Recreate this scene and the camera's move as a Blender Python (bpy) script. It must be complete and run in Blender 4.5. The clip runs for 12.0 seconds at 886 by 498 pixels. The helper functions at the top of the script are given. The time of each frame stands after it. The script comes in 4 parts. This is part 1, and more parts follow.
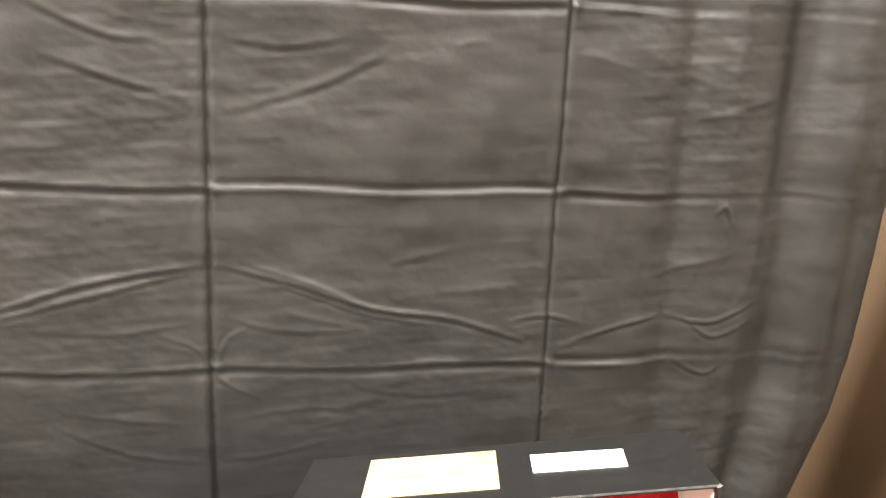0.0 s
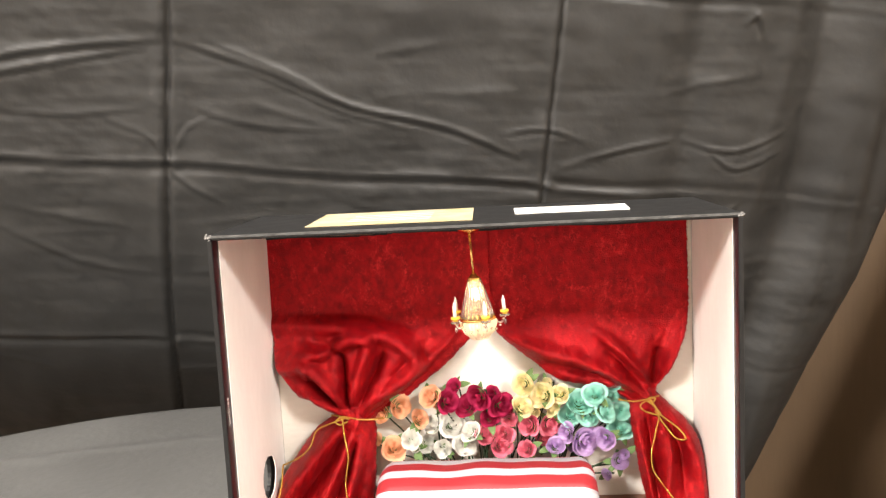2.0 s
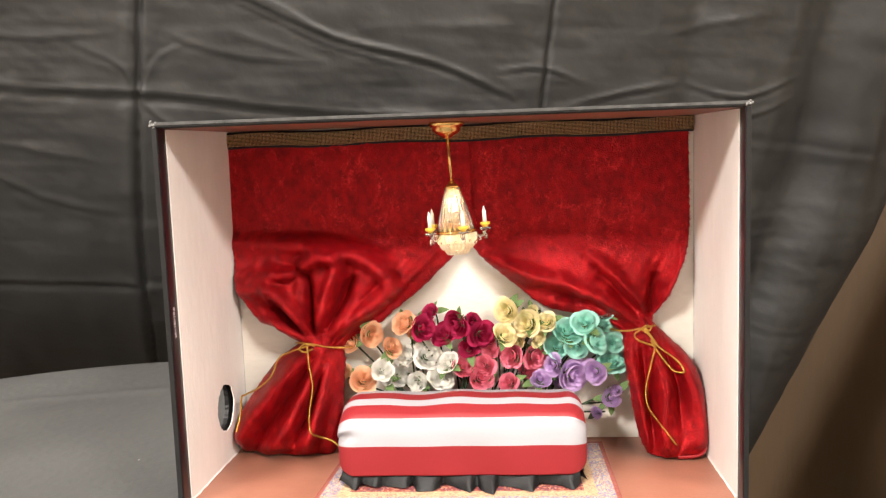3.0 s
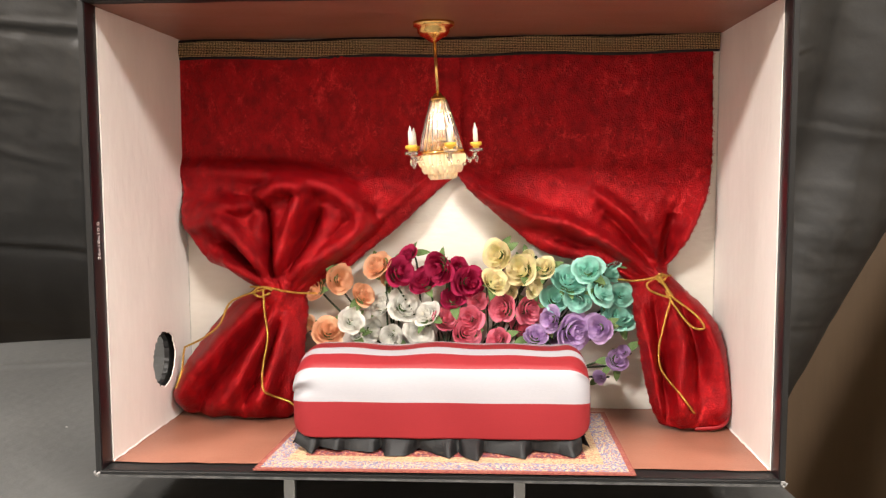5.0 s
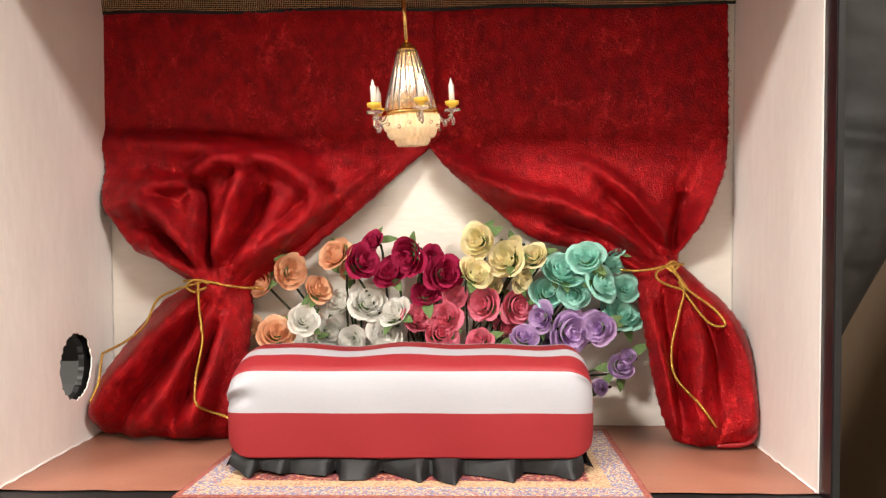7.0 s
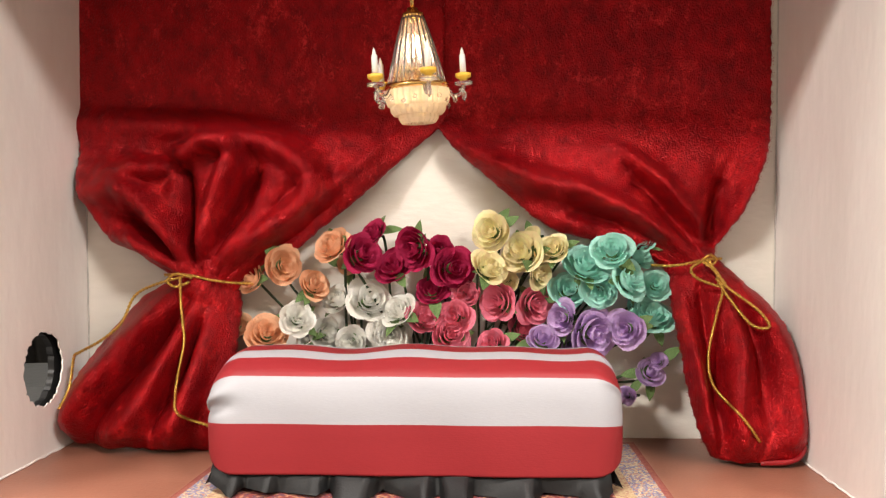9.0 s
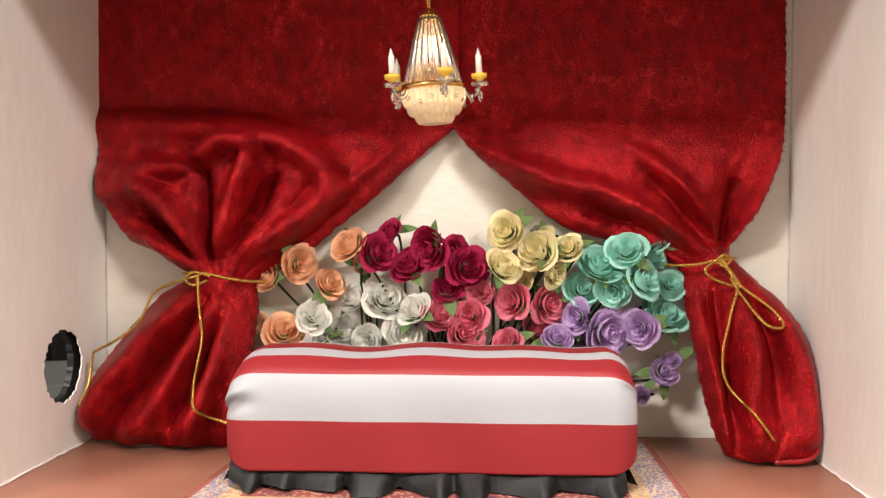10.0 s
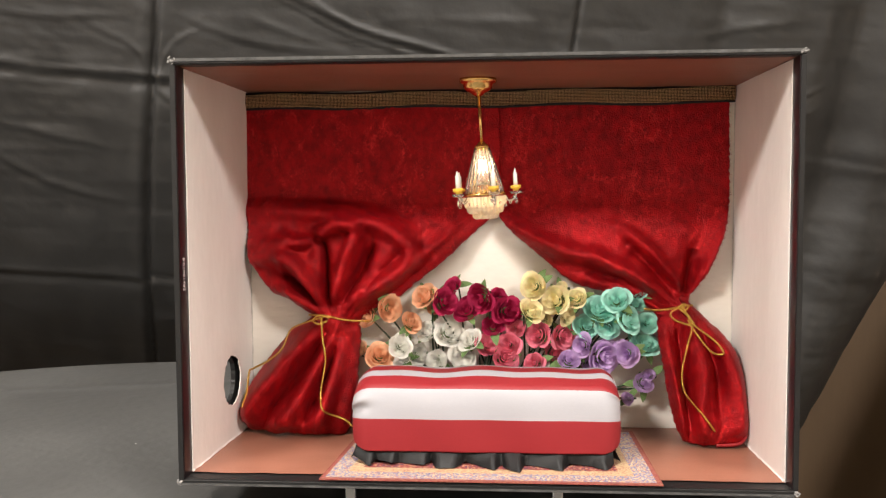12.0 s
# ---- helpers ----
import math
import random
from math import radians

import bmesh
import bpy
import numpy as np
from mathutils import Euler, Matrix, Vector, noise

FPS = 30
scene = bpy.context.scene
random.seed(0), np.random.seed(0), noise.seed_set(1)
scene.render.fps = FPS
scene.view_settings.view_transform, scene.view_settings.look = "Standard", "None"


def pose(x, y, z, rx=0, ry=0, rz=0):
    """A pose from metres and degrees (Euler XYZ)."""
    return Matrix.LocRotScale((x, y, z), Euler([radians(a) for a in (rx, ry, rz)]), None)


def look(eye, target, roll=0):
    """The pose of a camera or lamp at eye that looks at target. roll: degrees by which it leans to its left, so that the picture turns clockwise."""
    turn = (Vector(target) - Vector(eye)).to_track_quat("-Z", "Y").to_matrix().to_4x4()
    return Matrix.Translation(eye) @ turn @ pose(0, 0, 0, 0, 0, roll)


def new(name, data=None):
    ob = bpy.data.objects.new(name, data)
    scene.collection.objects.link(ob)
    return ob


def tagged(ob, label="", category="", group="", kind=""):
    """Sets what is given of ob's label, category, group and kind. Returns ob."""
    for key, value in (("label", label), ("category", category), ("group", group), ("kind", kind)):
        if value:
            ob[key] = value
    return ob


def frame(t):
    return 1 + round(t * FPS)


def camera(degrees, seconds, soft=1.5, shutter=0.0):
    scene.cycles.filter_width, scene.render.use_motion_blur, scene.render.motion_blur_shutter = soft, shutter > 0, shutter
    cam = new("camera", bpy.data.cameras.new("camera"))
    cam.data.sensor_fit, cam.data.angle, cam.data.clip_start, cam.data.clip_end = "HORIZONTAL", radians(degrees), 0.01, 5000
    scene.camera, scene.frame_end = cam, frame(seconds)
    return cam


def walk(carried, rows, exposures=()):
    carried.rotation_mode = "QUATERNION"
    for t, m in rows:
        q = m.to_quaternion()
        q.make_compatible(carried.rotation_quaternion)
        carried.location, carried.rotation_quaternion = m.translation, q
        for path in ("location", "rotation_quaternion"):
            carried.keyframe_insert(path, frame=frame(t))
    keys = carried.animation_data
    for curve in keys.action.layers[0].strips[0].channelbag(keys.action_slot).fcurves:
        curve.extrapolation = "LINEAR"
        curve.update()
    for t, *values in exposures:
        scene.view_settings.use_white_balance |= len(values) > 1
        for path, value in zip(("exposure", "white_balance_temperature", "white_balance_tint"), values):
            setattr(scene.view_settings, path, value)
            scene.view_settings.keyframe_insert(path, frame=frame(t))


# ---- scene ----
cam = camera(53.94, 12.0, soft=1.3)
PATH = [
    (0, (0.00299, -0.49838, 0.38041), (-0.01888, -0.00103, 0.33388), -5.467),
    (0.5, (0.00358, -0.47955, 0.34467), (-0.01694, 0.01705, 0.29018), -4.720),
    (1, (0.00464, -0.45372, 0.30521), (-0.01771, 0.04264, 0.24931), -4.077),
    (1.5, (0.00938, -0.43693, 0.26539), (-0.01749, 0.05898, 0.20750), -3.382),
    (2, (0.01370, -0.41891, 0.22359), (-0.01833, 0.07604, 0.16034), -2.919),
    (2.5, (0.01724, -0.40183, 0.19406), (-0.01655, 0.09295, 0.13040), -2.428),
    (3, (0.02484, -0.37900, 0.16820), (-0.01077, 0.11605, 0.10769), -2.003),
    (3.5, (0.02438, -0.35845, 0.15099), (-0.01073, 0.13660, 0.09023), -1.303),
    (5.5, (0.02113, -0.30741, 0.11296), (-0.00307, 0.19040, 0.07295), 0.138),
    (6, (0.02245, -0.29456, 0.10876), (0.00494, 0.20397, 0.07470), 0.001),
    (6.5, (0.02115, -0.27416, 0.09407), (0.00640, 0.22510, 0.07137), -0.353),
    (8.5, (0.02121, -0.22804, 0.08518), (0.00322, 0.27125, 0.06548), 0.136),
    (9, (0.02007, -0.22275, 0.08377), (-0.00044, 0.27646, 0.06457), -0.064),
    (9.5, (0.01846, -0.22137, 0.08277), (-0.00589, 0.27772, 0.06483), 0.023),
    (10, (0.01792, -0.22496, 0.08355), (-0.00760, 0.27403, 0.06443), 0.042),
    (10.5, (0.02041, -0.24501, 0.09001), (-0.00346, 0.25390, 0.06724), 0.243),
    (11, (0.01411, -0.27935, 0.09888), (-0.01049, 0.21932, 0.07199), 0.394),
    (11.5, (0.01144, -0.31774, 0.10761), (-0.02144, 0.18038, 0.07928), 0.138),
    (12, (0.01049, -0.35918, 0.12337), (-0.02547, 0.13862, 0.09328), -0.275),
]

EXPOSURES = [(0.0, 1.0), (0.6, 1.1), (1.2, 0.9), (2.0, 0.45), (3.0, 0.15), (3.7, 0.0), (5.5, -0.03), (8.5, -0.33), (10.0, -0.33), (11.0, -0.22), (12.0, -0.25)]
walk(cam, [(t, look(eye, target, roll)) for t, eye, target, roll in PATH], EXPOSURES)

# ---- light ----
world = bpy.data.worlds.new("world")
scene.world = world
world.use_nodes = True
world.node_tree.nodes["Background"].inputs[0].default_value = (0.9, 0.85, 0.8, 1)
world.node_tree.nodes["Background"].inputs[1].default_value = 0.02
CEILING_Z, FLOOR_Z, TABLE_Z = 1.85, -1.02, -0.018
LAMPS = [(-1.65, -2.15, 200.0), (1.60, -2.15, 150.0), (-0.05, -0.46, 62.0)]
for lx, ly, watts in LAMPS:
    lamp = bpy.data.lights.new("ceiling_lamp", "AREA")
    lamp.shape, lamp.size, lamp.size_y = "RECTANGLE", 0.55, 0.55
    lamp.energy, lamp.color = watts, (1.0, 0.93, 0.86)
    new("ceiling_lamp", lamp).matrix_world = pose(lx, ly, CEILING_Z - 0.03)

# ---- materials ----


def material(name, base, rough=0.6, metal=0.0, spec=0.5, vary=0.0, scale=200.0, fine=1500.0, bump=0.0, dark=None, sheen=0.0,
             stretch=(1, 1, 1), transmission=0.0, coat=0.0, piece=0.0):
    m = bpy.data.materials.new(name)
    m.use_nodes = True
    nt = m.node_tree
    b = nt.nodes["Principled BSDF"]
    b.inputs["Base Color"].default_value = (*base, 1)
    b.inputs["Roughness"].default_value = rough
    b.inputs["Metallic"].default_value = metal
    b.inputs["Specular IOR Level"].default_value = spec
    b.inputs["Transmission Weight"].default_value = transmission
    b.inputs["Coat Weight"].default_value = coat
    if sheen:
        b.inputs["Sheen Weight"].default_value = sheen
        b.inputs["Sheen Roughness"].default_value = 0.35
        b.inputs["Sheen Tint"].default_value = (*[min(1, c * 1.6 + 0.05) for c in base], 1)
    co = nt.nodes.new("ShaderNodeTexCoord")
    mp = nt.nodes.new("ShaderNodeMapping")
    mp.inputs["Scale"].default_value = stretch
    nt.links.new(co.outputs["Object"], mp.inputs[0])
    big, small = nt.nodes.new("ShaderNodeTexNoise"), nt.nodes.new("ShaderNodeTexNoise")
    for n, s in ((big, scale), (small, fine)):
        nt.links.new(mp.outputs[0], n.inputs["Vector"])
        n.inputs["Scale"].default_value = s
        n.inputs["Detail"].default_value = 5
    if vary:
        dk = dark or tuple(c * 0.55 for c in base)
        add = nt.nodes.new("ShaderNodeMath")
        add.operation = "MULTIPLY_ADD"
        nt.links.new(small.outputs[0], add.inputs[0])
        add.inputs[1].default_value = 0.35
        nt.links.new(big.outputs[0], add.inputs[2])
        ramp = nt.nodes.new("ShaderNodeValToRGB")
        ramp.color_ramp.elements[0].position = 0.68 - 0.22
        ramp.color_ramp.elements[1].position = 0.68 + 0.22
        ramp.color_ramp.elements[0].color = (*[d * vary + c * (1 - vary) for c, d in zip(base, dk)], 1)
        ramp.color_ramp.elements[1].color = (*base, 1)
        nt.links.new(add.outputs[0], ramp.inputs[0])
        out = ramp.outputs[0]
        if piece:
            info = nt.nodes.new("ShaderNodeObjectInfo")
            hsv = nt.nodes.new("ShaderNodeHueSaturation")
            mr = nt.nodes.new("ShaderNodeMapRange")
            mr.inputs["To Min"].default_value, mr.inputs["To Max"].default_value = 1 - piece, 1 + piece
            nt.links.new(info.outputs["Random"], mr.inputs[0])
            nt.links.new(mr.outputs[0], hsv.inputs["Value"])
            nt.links.new(out, hsv.inputs["Color"])
            out = hsv.outputs[0]
        nt.links.new(out, b.inputs["Base Color"])
        rr = nt.nodes.new("ShaderNodeMapRange")
        rr.inputs["To Min"].default_value, rr.inputs["To Max"].default_value = rough * 0.85, min(1, rough * 1.15)
        nt.links.new(big.outputs[0], rr.inputs[0])
        nt.links.new(rr.outputs[0], b.inputs["Roughness"])
    if bump:
        bp = nt.nodes.new("ShaderNodeBump")
        bp.inputs["Strength"].default_value = 0.6
        bp.inputs["Distance"].default_value = bump
        mixh = nt.nodes.new("ShaderNodeMath")
        nt.links.new(big.outputs[0], mixh.inputs[0])
        nt.links.new(small.outputs[0], mixh.inputs[1])
        nt.links.new(mixh.outputs[0], bp.inputs["Height"])
        nt.links.new(bp.outputs[0], b.inputs["Normal"])
    return m


BLACK_SHEET = material("black plastic sheet", (0.0125, 0.0124, 0.0122), 0.50, spec=0.45, vary=0.5, scale=9, fine=160, bump=0.0004, dark=(0.024, 0.0235, 0.022))
# black plastic; its grazing sheen is put into the base as dark grey
TABLE_SHEET = material("table plastic greyed for sheen", (0.095, 0.095, 0.092), 0.40, spec=0.5, vary=0.5, scale=12, fine=120, bump=0.0006)
BOX_BLACK = material("black paperboard", (0.010, 0.0100, 0.0102), 0.46, spec=0.35, vary=0.6, scale=90, fine=900, bump=0.00008)
BOX_PLUM = material("plum black lip paper", (0.013, 0.007, 0.009), 0.32, vary=0.5, scale=70, fine=700, bump=0.00006)
BOX_EDGE = material("worn board edge", (0.09, 0.09, 0.088), 0.6, vary=0.8, scale=160, fine=1200, dark=(0.012, 0.012, 0.012))
BOX_FRAY = material("frayed grey board", (0.34, 0.33, 0.32), 0.8, vary=0.9, scale=900, fine=3000, dark=(0.04, 0.04, 0.04))
WHITE_PAINT = material("white painted card", (0.85, 0.80, 0.77), 0.55, vary=0.5, scale=38, fine=260, bump=0.00035, dark=(0.70, 0.64, 0.61), stretch=(1, 1, 0.4))
BACK_PAINT = material("white brushed card", (0.80, 0.76, 0.69), 0.65, vary=0.4, scale=45, fine=420, bump=0.0004, dark=(0.55, 0.50, 0.44), stretch=(0.35, 1, 1))
SEAM = material("grey seam", (0.42, 0.40, 0.38), 0.7, vary=0.9, scale=120, fine=700, dark=(0.75, 0.71, 0.66))
LEATHER = material("terracotta leatherette", (0.30, 0.128, 0.084), 0.42, vary=0.8, scale=38, fine=900, bump=0.00015, dark=(0.20, 0.080, 0.050))
VELVET = material("crushed red velvet", (0.40, 0.0022, 0.0064), 0.36, metal=0.5, spec=0.3, vary=0.7, scale=240, fine=1700, bump=0.0013, dark=(0.10, 0.0008, 0.003), sheen=0.12, stretch=(1, 1, 0.75))
SATIN = material("red satin hem", (0.30, 0.005, 0.010), 0.4, vary=0.4, scale=80, fine=900)
GOLD = material("polished gold", (0.90, 0.58, 0.20), 0.22, metal=1.0, vary=0.3, scale=300, fine=2000)
AMBER = material("amber plastic", (0.85, 0.52, 0.06), 0.35, spec=0.5, vary=0.2, scale=400)
CANDLE = material("white candle plastic", (0.85, 0.82, 0.78), 0.4, vary=0.15, scale=300)
CORD = material("gold lurex cord", (0.80, 0.52, 0.12), 0.33, metal=0.85, vary=0.9, scale=1500, fine=4000, bump=0.0002, dark=(0.28, 0.14, 0.02))
CRYSTAL = material("clear crystal plastic", (0.98, 0.95, 0.90), 0.14, transmission=0.93, spec=0.5)
FROST = material("frosted crystal plastic", (0.97, 0.92, 0.80), 0.25, transmission=0.5, spec=0.6)
FLAG_RED = material("red ribbon cloth", (0.255, 0.017, 0.022), 0.55, spec=0.3, vary=0.25, scale=60, fine=2600, bump=0.00006, sheen=0.0, stretch=(0.3, 1, 1))
FLAG_WHITE = material("white ribbon cloth", (0.36, 0.358, 0.385), 0.5, spec=0.3, vary=0.2, scale=60, fine=2600, bump=0.00006, sheen=0.0, stretch=(0.3, 1, 1))
SKIRT = material("black crepe paper", (0.0075, 0.0078, 0.0080), 0.55, spec=0.28, vary=0.7, scale=140, fine=1300, bump=0.00012, dark=(0.0035, 0.0035, 0.004))
CARD = material("white card", (0.80, 0.79, 0.76), 0.6, vary=0.1, scale=100)
NOTE = material("cream printed note", (0.42, 0.36, 0.25), 0.6, vary=1.0, scale=60, fine=500, dark=(0.33, 0.27, 0.12))
TAN = material("tan wrapping paper", (0.135, 0.088, 0.050), 0.5, vary=0.45, scale=6, fine=160, bump=0.0006, stretch=(1, 1, 0.15))
STEEL = material("brushed steel", (0.45, 0.45, 0.44), 0.3, metal=1.0, vary=0.3, scale=200)
# pale cream, so that the unseen walls and ceiling bounce light
ROOM = material("cream room paint", (0.66, 0.60, 0.52), 0.8, vary=0.15, scale=3, fine=60, bump=0.0005)
CARPET = material("brown carpet", (0.10, 0.075, 0.05), 0.95, vary=0.6, scale=12, fine=300, bump=0.002)
STEM = material("dark green wire stem", (0.02, 0.045, 0.015), 0.6, vary=0.4, scale=400)
LEAF = material("green paper leaf", (0.17, 0.27, 0.085), 0.6, vary=0.7, scale=250, fine=900, bump=0.0002, dark=(0.04, 0.10, 0.03))
PRINT = material("white print", (0.75, 0.72, 0.72), 0.5)


def translucent(m, colour, amount):
    """Lets some light through a thin sheet."""
    nt = m.node_tree
    b, out = nt.nodes["Principled BSDF"], nt.nodes["Material Output"]
    t, mix = nt.nodes.new("ShaderNodeBsdfTranslucent"), nt.nodes.new("ShaderNodeMixShader")
    t.inputs["Color"].default_value = (*colour, 1)
    mix.inputs[0].default_value = amount
    nt.links.new(b.outputs[0], mix.inputs[1])
    nt.links.new(t.outputs[0], mix.inputs[2])
    nt.links.new(mix.outputs[0], out.inputs[0])


def emissive(name, colour, strength):
    m = material(name, colour, 0.5)
    b = m.node_tree.nodes["Principled BSDF"]
    b.inputs["Emission Color"].default_value = (*colour, 1)
    b.inputs["Emission Strength"].default_value = strength
    return m


translucent(FROST, (0.97, 0.91, 0.78), 0.5)
BULB = emissive("glowing warm bulb", (1.0, 0.74, 0.40), 95.0)
# added hidden emitter that makes the crystal tiers glow
TIER_FILL = emissive("unseen tier fill glow", (1.0, 0.74, 0.42), 55.0)
DIFFUSER = emissive("lit ceiling diffuser", (1.0, 0.93, 0.86), 6.0)


def speckled(name, colours, scale, rough=0.8):
    """Many small flecks of the given colours, as of a fine woven print."""
    m = material(name, colours[0], rough)
    nt = m.node_tree
    co, vo, ramp = nt.nodes.new("ShaderNodeTexCoord"), nt.nodes.new("ShaderNodeTexVoronoi"), nt.nodes.new("ShaderNodeValToRGB")
    no, mx = nt.nodes.new("ShaderNodeTexNoise"), nt.nodes.new("ShaderNodeMath")
    sep = nt.nodes.new("ShaderNodeSeparateColor")
    vo.inputs["Scale"].default_value = scale
    no.inputs["Scale"].default_value = scale * 0.35
    nt.links.new(co.outputs["Object"], vo.inputs["Vector"])
    nt.links.new(co.outputs["Object"], no.inputs["Vector"])
    nt.links.new(vo.outputs["Color"], sep.inputs[0])
    mx.operation = "MULTIPLY_ADD"
    nt.links.new(no.outputs[0], mx.inputs[0])
    mx.inputs[1].default_value = 0.5
    nt.links.new(sep.outputs[0], mx.inputs[2])
    sub = nt.nodes.new("ShaderNodeMath")
    sub.operation = "SUBTRACT"
    sub.inputs[1].default_value = 0.25
    nt.links.new(mx.outputs[0], sub.inputs[0])
    ramp.color_ramp.interpolation = "CONSTANT"
    while len(ramp.color_ramp.elements) < len(colours):
        ramp.color_ramp.elements.new(0.5)
    for k, c in enumerate(colours):
        ramp.color_ramp.elements[k].position = k / len(colours)
        ramp.color_ramp.elements[k].color = (*c, 1)
    nt.links.new(sub.outputs[0], ramp.inputs[0])
    nt.links.new(ramp.outputs[0], nt.nodes["Principled BSDF"].inputs["Base Color"])
    bp = nt.nodes.new("ShaderNodeBump")
    bp.inputs["Strength"].default_value, bp.inputs["Distance"].default_value = 0.5, 0.0002
    nt.links.new(vo.outputs["Distance"], bp.inputs["Height"])
    nt.links.new(bp.outputs[0], nt.nodes["Principled BSDF"].inputs["Normal"])
    return m


RUG_EDGE = speckled("rug red edge", [(0.23, 0.060, 0.045), (0.26, 0.085, 0.055), (0.20, 0.042, 0.035)], 1400)
RUG_BLUE = speckled("rug flowered border", [(0.15, 0.15, 0.25), (0.44, 0.32, 0.19), (0.20, 0.19, 0.28), (0.34, 0.15, 0.11), (0.48, 0.38, 0.25), (0.12, 0.12, 0.20)], 1500)
RUG_TAN = speckled("rug tan band", [(0.40, 0.28, 0.15), (0.43, 0.32, 0.19), (0.36, 0.24, 0.13), (0.30, 0.15, 0.10)], 1500)
RUG_MID = speckled("rug dark red field", [(0.22, 0.04, 0.03), (0.16, 0.03, 0.03), (0.36, 0.16, 0.09), (0.10, 0.03, 0.05)], 1000)



def crushed(m, sheen_colour, scale, amount):
    """Paints sheen into the colour: bright streaks where the crushed pile lies another way."""
    nt = m.node_tree
    b = nt.nodes["Principled BSDF"]
    old = b.inputs["Base Color"].links[0].from_socket
    co, mp = nt.nodes.new("ShaderNodeTexCoord"), nt.nodes.new("ShaderNodeMapping")
    mp.inputs["Scale"].default_value = (1.0, 1.0, 0.75)
    mp.inputs["Rotation"].default_value = (0.0, 0.5, 0.0)
    nt.links.new(co.outputs["Object"], mp.inputs[0])
    streak, patch = nt.nodes.new("ShaderNodeTexNoise"), nt.nodes.new("ShaderNodeTexNoise")
    for n, sc, rough in ((streak, scale, 0.75), (patch, scale * 0.13, 0.6)):
        n.inputs["Scale"].default_value = sc
        n.inputs["Detail"].default_value = 6
        n.inputs["Roughness"].default_value = rough
        n.inputs["Distortion"].default_value = 1.2
        nt.links.new(mp.outputs[0], n.inputs["Vector"])
    mul, ramp, mix = nt.nodes.new("ShaderNodeMath"), nt.nodes.new("ShaderNodeMapRange"), nt.nodes.new("ShaderNodeMixRGB")
    mul.operation = "MULTIPLY"
    nt.links.new(streak.outputs[0], mul.inputs[0])
    nt.links.new(patch.outputs[0], mul.inputs[1])
    ramp.inputs["From Min"].default_value, ramp.inputs["From Max"].default_value = 0.28, 0.43
    ramp.inputs["To Max"].default_value = amount
    nt.links.new(mul.outputs[0], ramp.inputs[0])
    nt.links.new(ramp.outputs[0], mix.inputs[0])
    nt.links.new(old, mix.inputs[1])
    mix.inputs[2].default_value = (*sheen_colour, 1)
    nt.links.new(mix.outputs[0], b.inputs["Base Color"])


# the velvet's catching highlights, put in as bright red colour
crushed(VELVET, (0.95, 0.040, 0.042), 640.0, 0.6)

# sequin mesh: tiny gold cells over black
SEQUIN = material("gold sequin net", (0.70, 0.50, 0.22), 0.32, metal=0.9)
_nt = SEQUIN.node_tree
_co, _rp = _nt.nodes.new("ShaderNodeTexCoord"), _nt.nodes.new("ShaderNodeValToRGB")
_sx = _nt.nodes.new("ShaderNodeSeparateXYZ")
_nt.links.new(_co.outputs["Object"], _sx.inputs[0])


def _op(kind, a, b):
    node = _nt.nodes.new("ShaderNodeMath")
    node.operation = kind
    for k, q in enumerate((a, b)):
        if isinstance(q, (int, float)):
            node.inputs[k].default_value = q
        elif q is not None:
            _nt.links.new(q, node.inputs[k])
    return node.outputs[0]


_p = _op("SINE", _op("MULTIPLY", _op("ADD", _sx.outputs[0], _sx.outputs[2]), 4300.0), None)
_q = _op("SINE", _op("MULTIPLY", _op("SUBTRACT", _sx.outputs[0], _sx.outputs[2]), 4300.0), None)
_net = _op("MULTIPLY", _p, _q)
_rp.color_ramp.elements[0].position, _rp.color_ramp.elements[1].position = 0.0, 0.10
_rp.color_ramp.elements[0].color, _rp.color_ramp.elements[1].color = (0.012, 0.009, 0.006, 1), (0.88, 0.68, 0.36, 1)
_nt.links.new(_net, _rp.inputs[0])
_nt.links.new(_rp.outputs[0], _nt.nodes["Principled BSDF"].inputs["Base Color"])
_bp = _nt.nodes.new("ShaderNodeBump")
_bp.inputs["Distance"].default_value = 0.0003
_nt.links.new(_net, _bp.inputs["Height"])
_nt.links.new(_bp.outputs[0], _nt.nodes["Principled BSDF"].inputs["Normal"])

# ---- mesh helpers ----


def thing(name, at, label, category, group=""):
    ob = tagged(new(name), label, category, group)
    ob.location = at
    ob.empty_display_size = 0.01
    return ob


def hang(ob, parent):
    """Parents ob, whose mesh is in world places, under a thing or a part."""
    ob.parent = parent
    base = parent.matrix_basis.copy() if parent.parent is None else Matrix()
    ob.matrix_parent_inverse = base.inverted()
    return ob


def part(name, bm, mats, parent=None, label="", smooth=True):
    me = bpy.data.meshes.new(name)
    bm.to_mesh(me)
    bm.free()
    for m in mats if isinstance(mats, (list, tuple)) else [mats]:
        me.materials.append(m)
    for p in me.polygons:
        p.use_smooth = smooth
    ob = new(name, me)
    if label:
        ob["label"] = label
    return hang(ob, parent) if parent else ob


def box(bm, x0, x1, y0, y1, z0, z1, bevel=0.0):
    r = bmesh.ops.create_cube(bm, size=1.0, matrix=Matrix.Translation(((x0 + x1) / 2, (y0 + y1) / 2, (z0 + z1) / 2)) @ Matrix.Diagonal((x1 - x0, y1 - y0, z1 - z0, 1)))
    if bevel:
        edges = list({e for v in r["verts"] for e in v.link_edges})
        bmesh.ops.bevel(bm, geom=edges, offset=bevel, segments=2, affect="EDGES", profile=0.5)
    return bm


